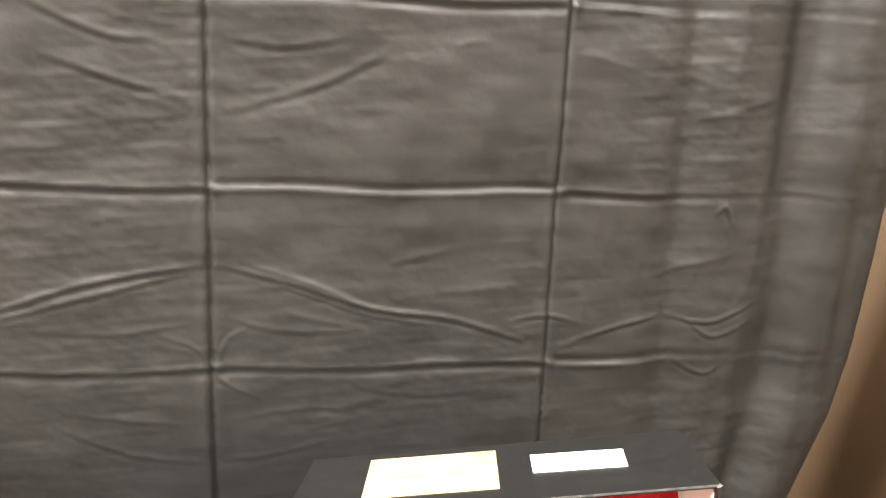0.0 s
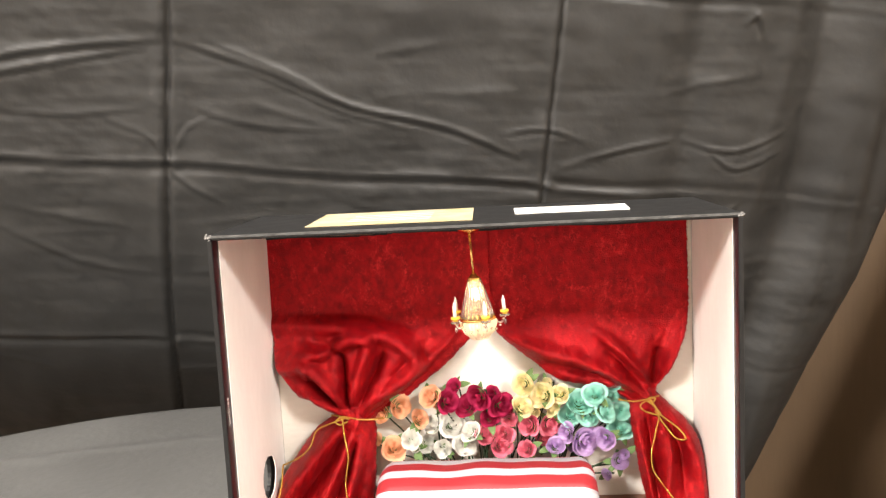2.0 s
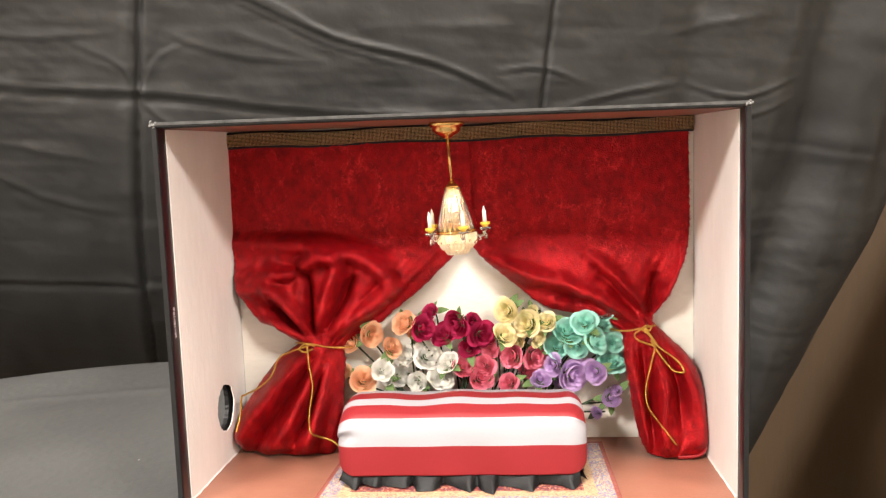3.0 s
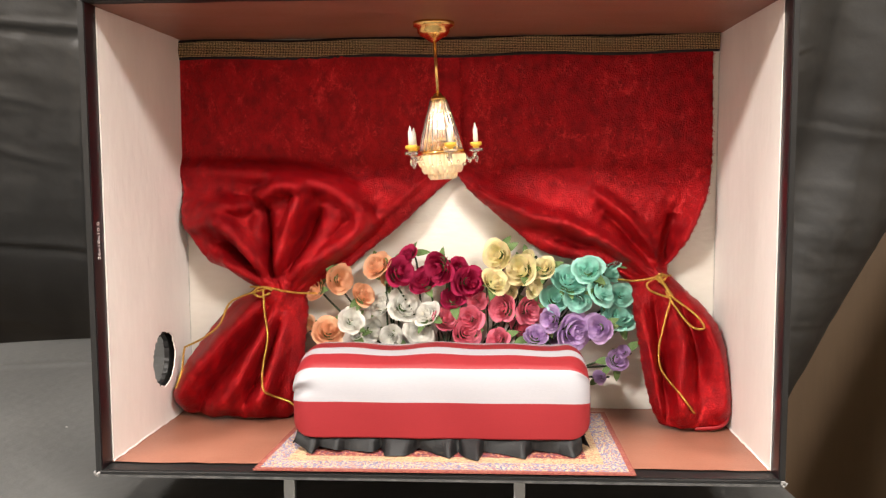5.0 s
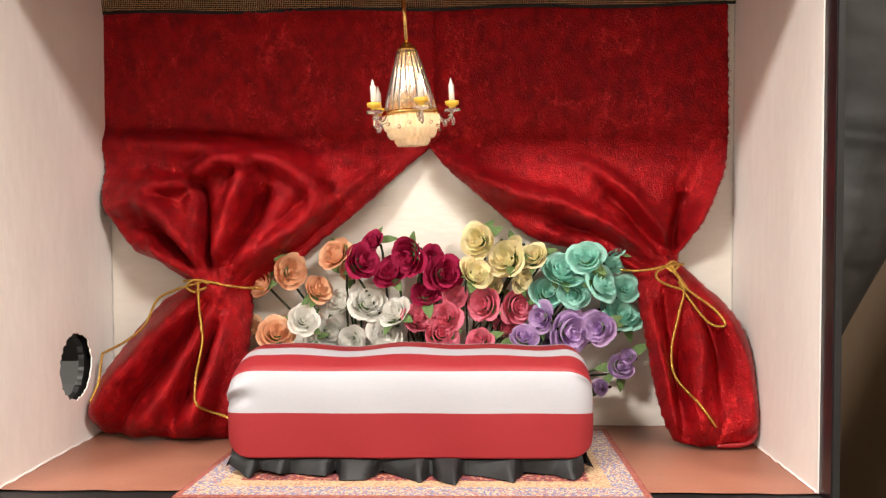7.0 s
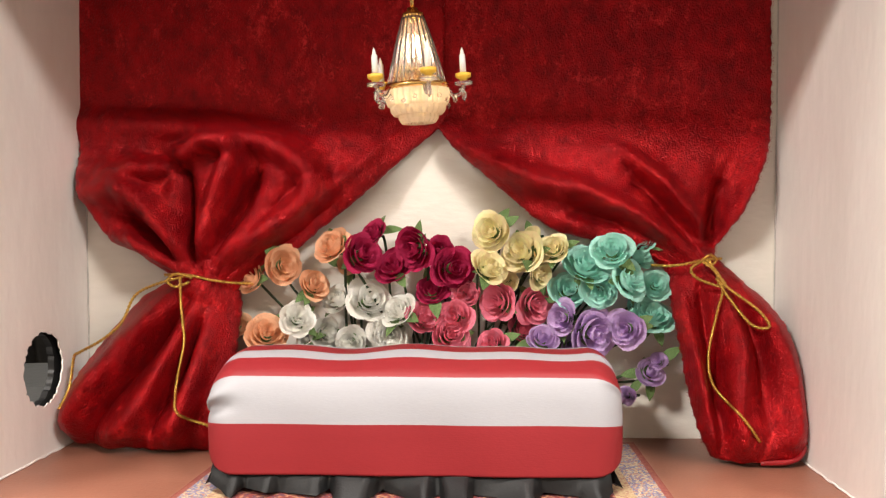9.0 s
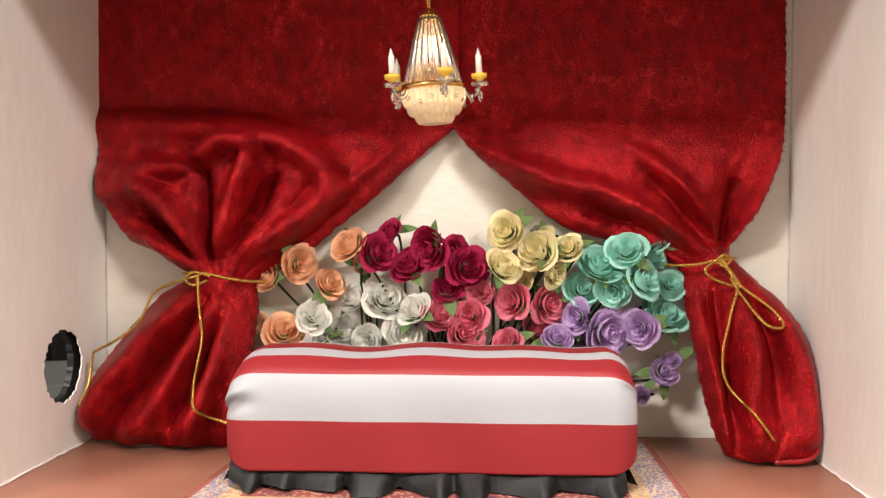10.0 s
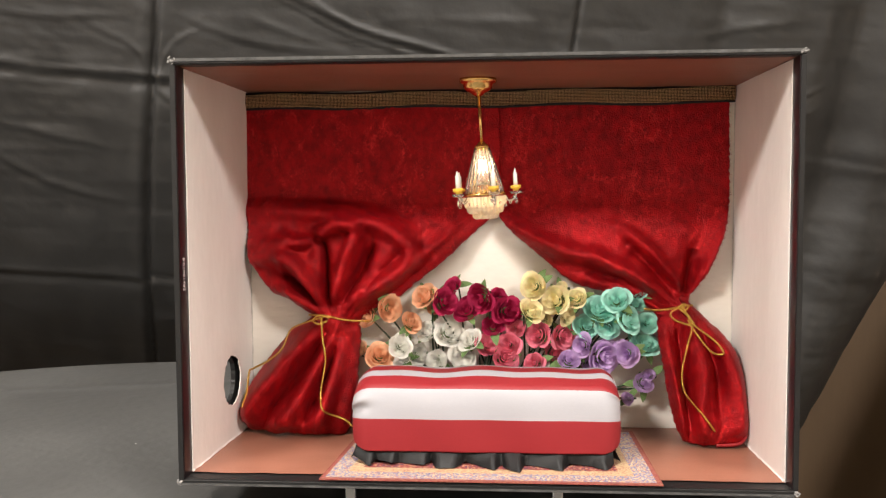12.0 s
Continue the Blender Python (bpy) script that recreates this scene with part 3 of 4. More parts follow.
def gift_box():
    b = thing("display_box", (0, 0.05, 0), "black paperboard box stood on its side as a miniature room", "box")
    e = 0.0003
    slab("bottom_panel", -W, W, 0.0, D, 0.0, TH, BOX_BLACK, b, "black paperboard panel", bevel=e)
    slab("top_panel", -W, W, 0.0, D, H - TH, H, BOX_BLACK, b, "scuffed black paperboard panel", bevel=e)
    slab("side_panel", W - TH, W, 0.0, D, TH, H - TH, BOX_BLACK, b, bevel=e)
    part("side_panel", holed_panel(-W, -W + TH, 0.0, D, TH, H - TH, HOLE_R, 0.05, 3), BOX_BLACK, b, "black side panel with a cut round hole", smooth=False)
    slab("back_panel", -W + TH, W - TH, BACK + 0.0006, D - 0.0004, TH, H - TH, BOX_BLACK, b)
    # lip paper wrapped inside the opening
    slab("lip", -W + TH, -W + TH + 0.0003, 0.0006, LIP + 0.001, TH, H - TH, BOX_PLUM, b, "plum-black wrapped paper lip")
    slab("lip", W - TH - 0.0003, W - TH, 0.0006, LIP + 0.001, TH, H - TH, BOX_PLUM, b, "plum-black wrapped paper lip")
    slab("lip", -W + TH, W - TH, 0.0006, LIP, TH, TH + 0.0003, BOX_BLACK, b)
    slab("lip", -W + TH, W - TH, 0.0006, LIP - 0.003, H - TH - 0.0003, H - TH, BOX_BLACK, b)
    # worn pale edges of the mouth
    rim = bmesh.new()
    box(rim, -W, W, -0.0004, 0.0, H - 0.0012, H + 0.0001)
    part("worn_edge", rim, BOX_EDGE, b, "scuffed grey board edge", smooth=False)
    rim = bmesh.new()
    box(rim, -W, W, -0.0003, 0.0, -0.0001, 0.0008)
    part("worn_edge", rim, BOX_EDGE, b, "scuffed grey board edge", smooth=False)
    # frayed paper at the corners of the mouth
    dice = random.Random(17)
    for cx, cz in ((-W, H), (W, H), (-W, 0.0), (W, 0.0)):
        bm = bmesh.new()
        for _ in range(9):
            a, r = dice.uniform(0, 6.28), dice.uniform(0.0, 0.0016)
            at = Matrix.Translation((cx - math.copysign(0.0010, cx) + r * math.cos(a), dice.uniform(-0.0010, 0.0004), cz + (0.0010 if cz == 0.0 else -0.0008) + r * math.sin(a)))
            bmesh.ops.create_icosphere(bm, subdivisions=1, radius=1.0, matrix=at @ Matrix.Rotation(dice.uniform(0, 3), 4, "Y") @ Matrix.Diagonal((dice.uniform(0.0003, 0.0011), 0.0003, dice.uniform(0.0003, 0.0008), 1)))
        part("frayed_corner", bm, BOX_FRAY, b, "frayed pale paper corner", smooth=False)
    # linings
    ragged_sheet("floor_lining", "z", TH + 0.0009, 0.0004, -W + TH + 0.0003, W - TH - 0.0003, LIP - 0.0004, BACK, LEATHER, b, "terracotta leatherette lining", seed=1)
    ragged_sheet("ceiling_lining", "z", H - TH - 0.0004, -0.0002, -W + TH + 0.0003, W - TH - 0.0003, LIP - 0.0034, BACK, LEATHER, b, "terracotta leatherette lining", seed=2, slope=-0.0008)
    bm = holed_panel(-W + TH + 0.0004, -W + TH + 0.0009, LIP + 0.0006, BACK, TH + 0.0007, H - TH - 0.0008, HOLE_R * 1.03, 0.09, 11)
    for q in bm.verts:
        q.co.x += 0.0026 * (q.co.y - LIP) / (BACK - LIP)
    part("wall_lining", bm, WHITE_PAINT, b, "white painted lining, torn round the hole", smooth=False)
    bm = box(bmesh.new(), W - TH - 0.0009, W - TH - 0.0004, LIP + 0.0002, BACK, TH + 0.0007, H - TH - 0.0008)
    for q in bm.verts:   # the card leans in towards the back
        if q.co.y > 0.05 and q.co.x < W - TH - 0.0006:
            q.co.x -= 0.0010
    part("wall_lining", bm, WHITE_PAINT, b, "white painted card lining", smooth=False)
    slab("wall_lining", -W + TH + 0.0009, W - TH - 0.0009, BACK, BACK + 0.0005, TH + 0.0007, H - TH - 0.0008, BACK_PAINT, b, "brushed white painted card lining")
    # frayed paint beads along the inner seams
    rnd = random.Random(9)
    for x, sx in ((-W + TH + 0.0012, 0.0026), (W - TH - 0.0012, -0.0010)):
        bm = bmesh.new()
        line = [Vector((x + sx * (y - LIP) / (BACK - LIP) + rnd.uniform(-3e-4, 3e-4), y, TH + 0.0011 + rnd.uniform(-1e-4, 2e-4))) for y in np.linspace(LIP, BACK - 0.002, 30)]
        tube(bm, line, 0.00032, 6)
        part("seam_bead", bm, WHITE_PAINT, b, "uneven white glue seam")
        bm = bmesh.new()
        line = [Vector((x + sx, BACK - 0.0004 + rnd.uniform(-2e-4, 2e-4), z)) for z in np.linspace(TH + 0.002, H - 0.012, 40)]
        tube(bm, line, 0.00028, 5)
        part("seam_bead", bm, SEAM, b, "thin grey unpainted seam")
    # size printed on the lip
    txt = bpy.data.curves.new("size_print", "FONT")
    txt.body, txt.size, txt.align_x, txt.align_y = "26x18x10.8", 0.0031, "CENTER", "CENTER"
    txt.extrude = 0.00003
    txt.materials.append(PRINT)
    ob = new("size_print", txt)
    m = Matrix(((0, 0, 1, -W + TH + 0.00045), (0, -1, 0, 0.0045), (1, 0, 0, 0.0905), (0, 0, 0, 1)))
    ob.matrix_world = m
    ob["label"] = "small white printed size"
    me = bpy.data.meshes.new_from_object(ob.evaluated_get(bpy.context.evaluated_depsgraph_get()))
    bpy.data.objects.remove(ob)
    me.transform(m)
    ob = new("size_print", me)
    ob["label"] = "small white printed size"
    hang(ob, b)
    return b


gift_box()


def flat_card(name, corners, z, mats, label, category):
    bm = bmesh.new()
    low = [bm.verts.new((x, y, z)) for x, y in corners]
    high = [bm.verts.new((x, y, z + 0.0004)) for x, y in corners]
    bm.faces.new(high)
    bm.faces.new(list(reversed(low)))
    for k in range(4):
        bm.faces.new((low[k], low[(k + 1) % 4], high[(k + 1) % 4], high[k]))
    return tagged(part(name, bm, mats, smooth=False), label, category)


note = flat_card("paper_note", [(-0.085, 0.020), (0.001, 0.0195), (0.0, 0.091), (-0.087, 0.0915)], H + 0.0002, NOTE, "cream note printed with pale pattern lying on the box top", "note")
for k in range(4):
    bm = box(bmesh.new(), -0.066, -0.022, 0.036 + k * 0.010, 0.0385 + k * 0.010, H + 0.0006, H + 0.0008)
    part("print_bar", bm, material("pale print", (0.52, 0.48, 0.36), 0.6), note, "pale illegible print", smooth=False)
flat_card("white_label", [(0.023, 0.042), (0.083, 0.0405), (0.085, 0.0735), (0.023, 0.076)], H + 0.0002, CARD, "plain white paper label on the box top", "label")

# ---- rug ----
def rug():
    bands = [(0.0, RUG_EDGE), (0.0022, RUG_BLUE), (0.0105, RUG_TAN), (0.0165, RUG_MID)]
    fl, fr, br, bl = (-0.0687, -0.0006), (0.0755, -0.0004), (0.0745, 0.0830), (-0.0630, 0.0800)
    r = thing("rug", (0, 0.04, TH), "miniature woven rug with flowered blue border and red edge", "rug")
    zt = TH + 0.0018

    def corner(inset):
        cx, cy = 0.002, 0.041
        out = []
        for x, y in (fl, fr, br, bl):
            out.append((x - inset * (1 if x > cx else -1), y - inset * (1 if y > cy else -1)))
        return out
    for k, (inset, mat) in enumerate(bands):
        bm = bmesh.new()
        a = corner(inset)
        z = zt + 0.00002 * k
        if k + 1 < len(bands):
            c = corner(bands[k + 1][0])
            for i in range(4):
                j = (i + 1) % 4
                bm.faces.new([bm.verts.new((*p, z)) for p in (a[i], a[j], c[j], c[i])])
            bmesh.ops.remove_doubles(bm, verts=bm.verts, dist=1e-6)
            if k == 0:
                for i in range(4):
                    j = (i + 1) % 4
                    bm.faces.new([bm.verts.new(q) for q in ((*a[i], z - 0.0006), (*a[j], z - 0.0006), (*a[j], z), (*a[i], z))])
        else:
            bm.faces.new([bm.verts.new((*p, z)) for p in a])
        bmesh.ops.recalc_face_normals(bm, faces=bm.faces)
        part("rug_band" if k + 1 < len(bands) else "rug_field", bm, mat, r, smooth=False)


rug()

# ---- casket stand with pleated skirt, and the flag over it ----
def bier():
    b = thing("casket", (0, 0.045, TH), "miniature casket on a stand with black pleated paper skirt", "casket")
    slab("body", -0.0533, 0.0557, 0.0265, 0.062, TH + 0.0022, 0.036, SKIRT, b, bevel=0.002)
    zr = TH + 0.0020
    xs = [-0.0575, -0.050, -0.0475, -0.040, -0.0375, -0.026, -0.0235, -0.0205, -0.0125, -0.0085, -0.0035, 0.0045, 0.0075, 0.0095, 0.0155, 0.0180, 0.0240, 0.0335, 0.0370, 0.0460, 0.0520, 0.0560]
    bottoms = [0.0075, 0.0045, 0.0062, 0.0062, 0.0050, 0.0056, 0.0060, 0.0042, 0.0042, 0.0058, 0.0046, 0.0042, 0.0042, 0.0056, 0.0040, 0.0046, 0.0048, 0.0042, 0.0056, 0.0050, 0.0042, 0.0060]
    depth = [0.024, 0.0175, 0.0235, 0.018, 0.0235, 0.0185, 0.0245, 0.016, 0.0165, 0.0245, 0.0215, 0.0140, 0.0225, 0.0155, 0.0115, 0.0225, 0.0205, 0.0145, 0.0240, 0.0225, 0.0170, 0.0240]
    n = 12
    pts = np.zeros((n, len(xs) * 4 - 3, 3))
    ci = np.arange(pts.shape[1]) / 4
    bx, bz, by = (np.interp(ci, range(len(xs)), q) for q in (xs, bottoms, depth))
    for k in range(n):
        f = k / (n - 1)
        pts[k, :, 0] = 0.0010 + bx * (1 + 0.02 * f) + 0.0006 * lump(bx * 700, bx * 0 + f * 4, 3) * f
        pts[k, :, 2] = 0.0150 + (np.maximum(bz - 0.0006, zr + 0.0003) - 0.0150) * f
        flare = np.clip((0.0104 - pts[k, :, 2]) / 0.0058, 0, 1) ** 0.75
        pts[k, :, 1] = 0.0236 + (by - 0.0010 - 0.0236) * flare
    grid_mesh("skirt", pts, SKIRT, b, "crumpled black pleated paper skirt")
    for sx in (-1, 1):
        m = 25
        c = np.arange(m)
        pts = np.zeros((8, m, 3))
        for k in range(8):
            f = k / 7
            pts[k, :, 0] = 0.0010 + sx * (0.0550 + 0.0035 * f * (1 + 0.5 * np.cos(c * 1.9)))
            pts[k, :, 1] = 0.024 + 0.038 * c / (m - 1)
            pts[k, :, 2] = 0.0165 + (zr + 0.0006 + 0.0012 * (1 + np.sin(c * 1.3)) - 0.0165) * f
        grid_mesh("skirt", pts, SKIRT, b, "crumpled black pleated paper skirt")


bier()


def flag():
    prof = [(0.0212, 0.0098), (0.0206, 0.0170), (0.0204, 0.0250), (0.0212, 0.0330), (0.0236, 0.0382), (0.0285, 0.0405), (0.0350, 0.0421), (0.0430, 0.0429), (0.0520, 0.0424), (0.0600, 0.0404), (0.0655, 0.0364), (0.0675, 0.0300), (0.0675, 0.0180)]
    line = smooth_line([(0, y, z) for y, z in prof], 8)
    arc = np.concatenate([[0], np.cumsum([(b - a).length for a, b in zip(line, line[1:])])])
    m = 150
    sv = np.linspace(0, arc[-1], m)
    py = np.interp(sv, arc, [p.y for p in line])
    pz = np.interp(sv, arc, [p.z for p in line])
    n = 170
    u = np.linspace(-1, 1, n)
    pts = np.zeros((m, n, 3))
    HALF, CY, CZ = 0.0605, 0.044, 0.022
    # plan rounding at the ends
    e = np.clip((np.abs(u) * HALF - (HALF - 0.0095)) / 0.0095, 0, 1)
    cap = 1 - np.sqrt(np.clip(1 - e ** 2, 0, 1))
    for i in range(n):
        shrink = 0.0085 * cap[i]
        x = u[i] * HALF + 0.0012
        y = py + shrink * np.clip((CY - py) / 0.02, -1, 1)
        top = np.clip((pz - CZ) / 0.02, 0, 1)
        z = pz - shrink * 1.25 * top
        low = np.clip((0.016 - pz) / 0.006, 0, 1) * np.clip(1 - sv / 0.02, 0, 1)
        z = z + 0.0065 * cap[i] * low
        # soft waves of the cloth over the crown
        crown = np.clip((pz - 0.039) / 0.004, 0, 1)
        z = z + crown * (0.0005 * math.sin(x * 105 + 0.9) + 0.0005 * math.sin(x * 190 + 2.0)) * (1 - cap[i])
        y = y + 0.0003 * np.sin(x * 160 + sv * 90) * (1 - crown)
        # pinched fold at one end
        pinch = math.exp(-(((x + 0.0575) / 0.006) ** 2))
        y = y - 0.0022 * pinch * np.exp(-(((sv - 0.024) / 0.0022) ** 2)) + 0.0018 * pinch * np.exp(-(((sv - 0.0195) / 0.002) ** 2))
        pinch = math.exp(-(((x - 0.0585) / 0.004) ** 2))
        y = y - 0.0018 * pinch * np.exp(-(((sv - 0.029) / 0.0020) ** 2))
        pts[:, i] = np.stack([np.full(m, x), y, z], -1)
    cuts = [0.0150, 0.0285, 0.0385, 0.0450, 0.0545, 0.0640]
    band = np.searchsorted(cuts, (sv[:-1] + sv[1:]) / 2) % 2
    idx = np.repeat(band[:, None], n - 1, 1)
    f = grid_mesh("flag", pts, [FLAG_RED, FLAG_WHITE], index=idx)
    f.modifiers.new("cloth", "SOLIDIFY").thickness = 0.0004
    # closing folds at both ends
    tagged(f, "red and white striped flag cloth draped over the casket", "flag")
    for i in (0, n - 1):
        bm = bmesh.new()
        ring = [bm.verts.new(pts[k, i]) for k in range(0, m, 3)]
        bm.faces.new(ring)
        part("end_fold", bm, [FLAG_RED], f, "red flag cloth folded over the end", smooth=False)


flag()

# ---- velvet curtain ----
def spline_rows(rows, n):
    """Rows of numbers, smoothly interpolated over their first column."""
    rows = np.array(rows, float)
    v = np.linspace(rows[0, 0], rows[-1, 0], n)
    out = np.zeros((n, rows.shape[1]))
    for c in range(rows.shape[1]):
        g = np.gradient(rows[:, c], rows[:, 0])
        i = np.clip(np.searchsorted(rows[:, 0], v, side="right") - 1, 0, len(rows) - 2)
        dx = rows[i + 1, 0] - rows[i, 0]
        t = (v - rows[i, 0]) / dx
        a, b = rows[i, c], rows[i + 1, c]
        out[:, c] = (2 * t ** 3 - 3 * t ** 2 + 1) * a + (t ** 3 - 2 * t ** 2 + t) * dx * g[i] + (-2 * t ** 3 + 3 * t ** 2) * b + (t ** 3 - t ** 2) * dx * g[i + 1]
    out[:, 0] = v
    return out


def drape(name, rows, folds, phase, parent, crests, skew=0.0, seed=0, knot=0.75):
    """Rows: v, outer x, outer z, inner x, inner z, depth y, bulge, fold depth (all lengths in mm)."""
    n, m = 260, 190
    r = spline_rows(rows, n)
    u = np.linspace(0, 1, m)
    v = r[:, :1]
    xo, zo, xi, zi, yb, bulge, amp = (r[:, k:k + 1] for k in range(1, 8))
    uu = u[None, :]
    warp = uu + 0.035 * np.sin(2 * np.pi * (uu * 1.5 + v * 1.2) + seed)
    x = xo + (xi - xo) * uu
    z = zo + (zi - zo) * uu
    below = v > knot
    many = np.where(below, folds * 0.62, folds)
    fold = np.cos(2 * np.pi * many * warp + phase + skew * v)
    fold = 1.15 * (1 - 2 * np.abs(np.sin(0.5 * (2 * np.pi * many * warp + phase + skew * v))) ** 0.8) * 0.6 + 0.45 * fold
    fold = fold + np.where(below, 0.12, 0.3) * np.cos(2 * np.pi * folds * 2.3 * warp + 1.3 + phase)
    env = np.clip(4 * uu * (1 - uu) + 0.35, 0, 1)
    y = yb - bulge * np.sqrt(np.clip(1 - (2 * uu - 1) ** 2, 0, 1)) - 0.30 * amp * fold * env
    for line, height, width in crests:
        y = y - 2.4 * ridge(np.zeros_like(x), x, z, line, height, width * 0.95)
    soft = np.clip((v - 0.34) / 0.1, 0, 1)
    y = y - (0.7 * soft + 0.25) * lump(x * 0.11, z * 0.13, seed + 2)
    z = z + 0.5 * soft * lump(x * 0.2, z * 0.1, seed + 7)
    # uneven cut edge
    x = x + 0.35 * lump(z * 1.3, z * 0.7, seed) * (np.abs(2 * uu - 1) ** 12)
    p = np.stack([x, np.minimum(y, 91.6), z], -1) * 0.001
    ob = grid_mesh(name, p, VELVET, parent)
    ob.modifiers.new("pile", "SOLIDIFY").thickness = 0.0009
    # loose pile along the cut edges
    hair = bmesh.new()
    dice = random.Random(seed)
    for _ in range(700):
        j = 0 if dice.random() < 0.5 else m - 1
        i = dice.randrange(2, n - 2)
        q = Vector(p[i, j]) + Vector((0, -0.0004, 0))
        along = Vector(p[min(i + 1, n - 1), j]) - Vector(p[i - 1, j])
        out = Vector((-1 if (j == 0) == (xo[0, 0] < xi[0, 0]) else 1, dice.uniform(-0.6, 0.2), dice.uniform(-0.7, 0.7)))
        tip = q + out.normalized() * dice.uniform(0.0004, 0.0011)
        w = along.normalized() * 0.00007
        hair.faces.new([hair.verts.new(c) for c in (q - w, q + w, tip)])
    fuzz = part("pile_fringe", hair, VELVET, parent)
    fuzz["kind"] = "stuff"
    return ob


curtain = thing("velvet_curtain", (0, 0.088, 0.168), "crushed red velvet curtain tied back in two drapes", "curtain")
LEFT = [
    (0.00, -124.5, 171.0, 7.5, 171.0, 90.6, 0.3, 0.0),
    (0.20, -124.8, 136.0, 7.5, 137.0, 90.0, 0.8, 0.1),
    (0.34, -124.4, 115.5, 6.5, 115.8, 89.4, 1.5, 0.3),
    (0.38, -123.2, 109.0, -1.0, 110.0, 87.6, 4.5, 2.6),
    (0.45, -122.3, 98.5, -12.5, 99.5, 83.5, 5.0, 4.0),
    (0.55, -118.0, 86.5, -32.5, 82.5, 82.5, 5.0, 4.5),
    (0.63, -109.5, 76.5, -46.5, 71.5, 82.5, 5.5, 4.0),
    (0.70, -98.5, 69.0, -58.5, 63.5, 85.5, 6.5, 2.6),
    (0.75, -89.0, 62.2, -65.0, 59.5, 85.5, 7.5, 1.3),
    (0.80, -98.5, 54.5, -65.0, 53.0, 84.0, 8.5, 2.2),
    (0.87, -111.0, 40.0, -65.5, 37.5, 79.5, 9.5, 3.8),
    (0.94, -121.0, 23.5, -66.5, 20.0, 75.0, 10.5, 4.0),
    (0.98, -123.8, 12.0, -68.5, 9.0, 73.0, 10.5, 3.4),
    (1.00, -119.5, 6.2, -71.0, 4.4, 74.0, 8.0, 2.4),
]
RIGHT = [
    (0.00, 122.5, 171.0, 4.8, 171.0, 91.0, 0.3, 0.0),
    (0.20, 123.0, 136.0, 4.8, 137.0, 90.6, 0.8, 0.1),
    (0.34, 122.4, 116.0, 5.0, 116.2, 90.0, 1.5, 0.2),
    (0.38, 120.8, 109.0, 9.8, 109.5, 88.0, 3.4, 1.6),
    (0.45, 116.8, 99.0, 24.5, 96.0, 85.0, 4.4, 3.0),
    (0.55, 110.8, 86.0, 45.0, 79.8, 84.5, 5.2, 3.4),
    (0.63, 105.5, 77.0, 64.5, 73.5, 86.5, 6.0, 3.0),
    (0.70, 102.5, 70.5, 84.5, 65.5, 86.5, 7.5, 1.5),
    (0.74, 106.0, 66.0, 85.5, 61.2, 85.0, 8.0, 1.2),
    (0.80, 117.0, 55.5, 86.8, 50.0, 80.5, 8.0, 2.2),
    (0.87, 123.6, 44.0, 88.0, 38.5, 73.5, 8.0, 2.6),
    (0.94, 125.9, 28.0, 90.0, 22.0, 67.5, 7.5, 2.4),
    (0.98, 126.2, 13.0, 93.0, 10.0, 62.5, 7.0, 2.0),
    (1.00, 124.5, 5.2, 95.5, 5.0, 62.5, 6.0, 1.6),
]
LEFT_CRESTS = [
    ([(-123.2, 117.0), (-93.2, 116.0), (-67.2, 113.0), (-45.2, 106.0), (-37.2, 94.0), (-45.2, 84.0), (-65.2, 71.0), (-73.2, 61.0)], 6.5, 7.0),
    ([(-119.2, 98.0), (-93.2, 101.0), (-75.2, 109.0), (-65.2, 107.0), (-69.2, 93.0), (-75.2, 75.0), (-76.2, 61.0)], 6.0, 5.5),
    ([(-121.2, 92.0), (-103.2, 93.0), (-91.2, 83.0), (-81.2, 65.0)], 5.5, 5.5),
    ([(-111.2, 78.0), (-99.2, 74.0), (-87.2, 68.0), (-79.2, 61.0)], 4.5, 4.5),
    ([(-97.2, 106.0), (-83.2, 100.0), (-81.2, 82.0), (-78.2, 64.0)], -5.0, 4.5),
    ([(-55.2, 101.0), (-63.2, 87.0), (-72.2, 68.0)], -5.5, 5.0),
    ([(-107.2, 86.0), (-93.2, 77.0), (-82.2, 65.0)], -4.0, 3.5),
    ([(-29.2, 90.0), (-47.2, 77.0), (-63.2, 65.0)], -3.0, 5.0),
    ([(-81.2, 58.0), (-97.2, 44.0), (-116.2, 20.8), (-121.2, 8.0)], 5.5, 7.0),
    ([(-75.2, 56.0), (-85.2, 34.7), (-98.2, 14.4), (-105.2, 4.0)], 4.5, 5.5),
    ([(-71.2, 54.0), (-76.2, 29.3), (-85.2, 3.0)], 4.0, 5.0),
    ([(-81.2, 54.0), (-91.2, 37.9), (-106.2, 18.7), (-113.2, 6.0)], -5.0, 4.0),
    ([(-75.2, 50.0), (-82.2, 29.3), (-92.2, 8.0)], -4.5, 4.0),
]
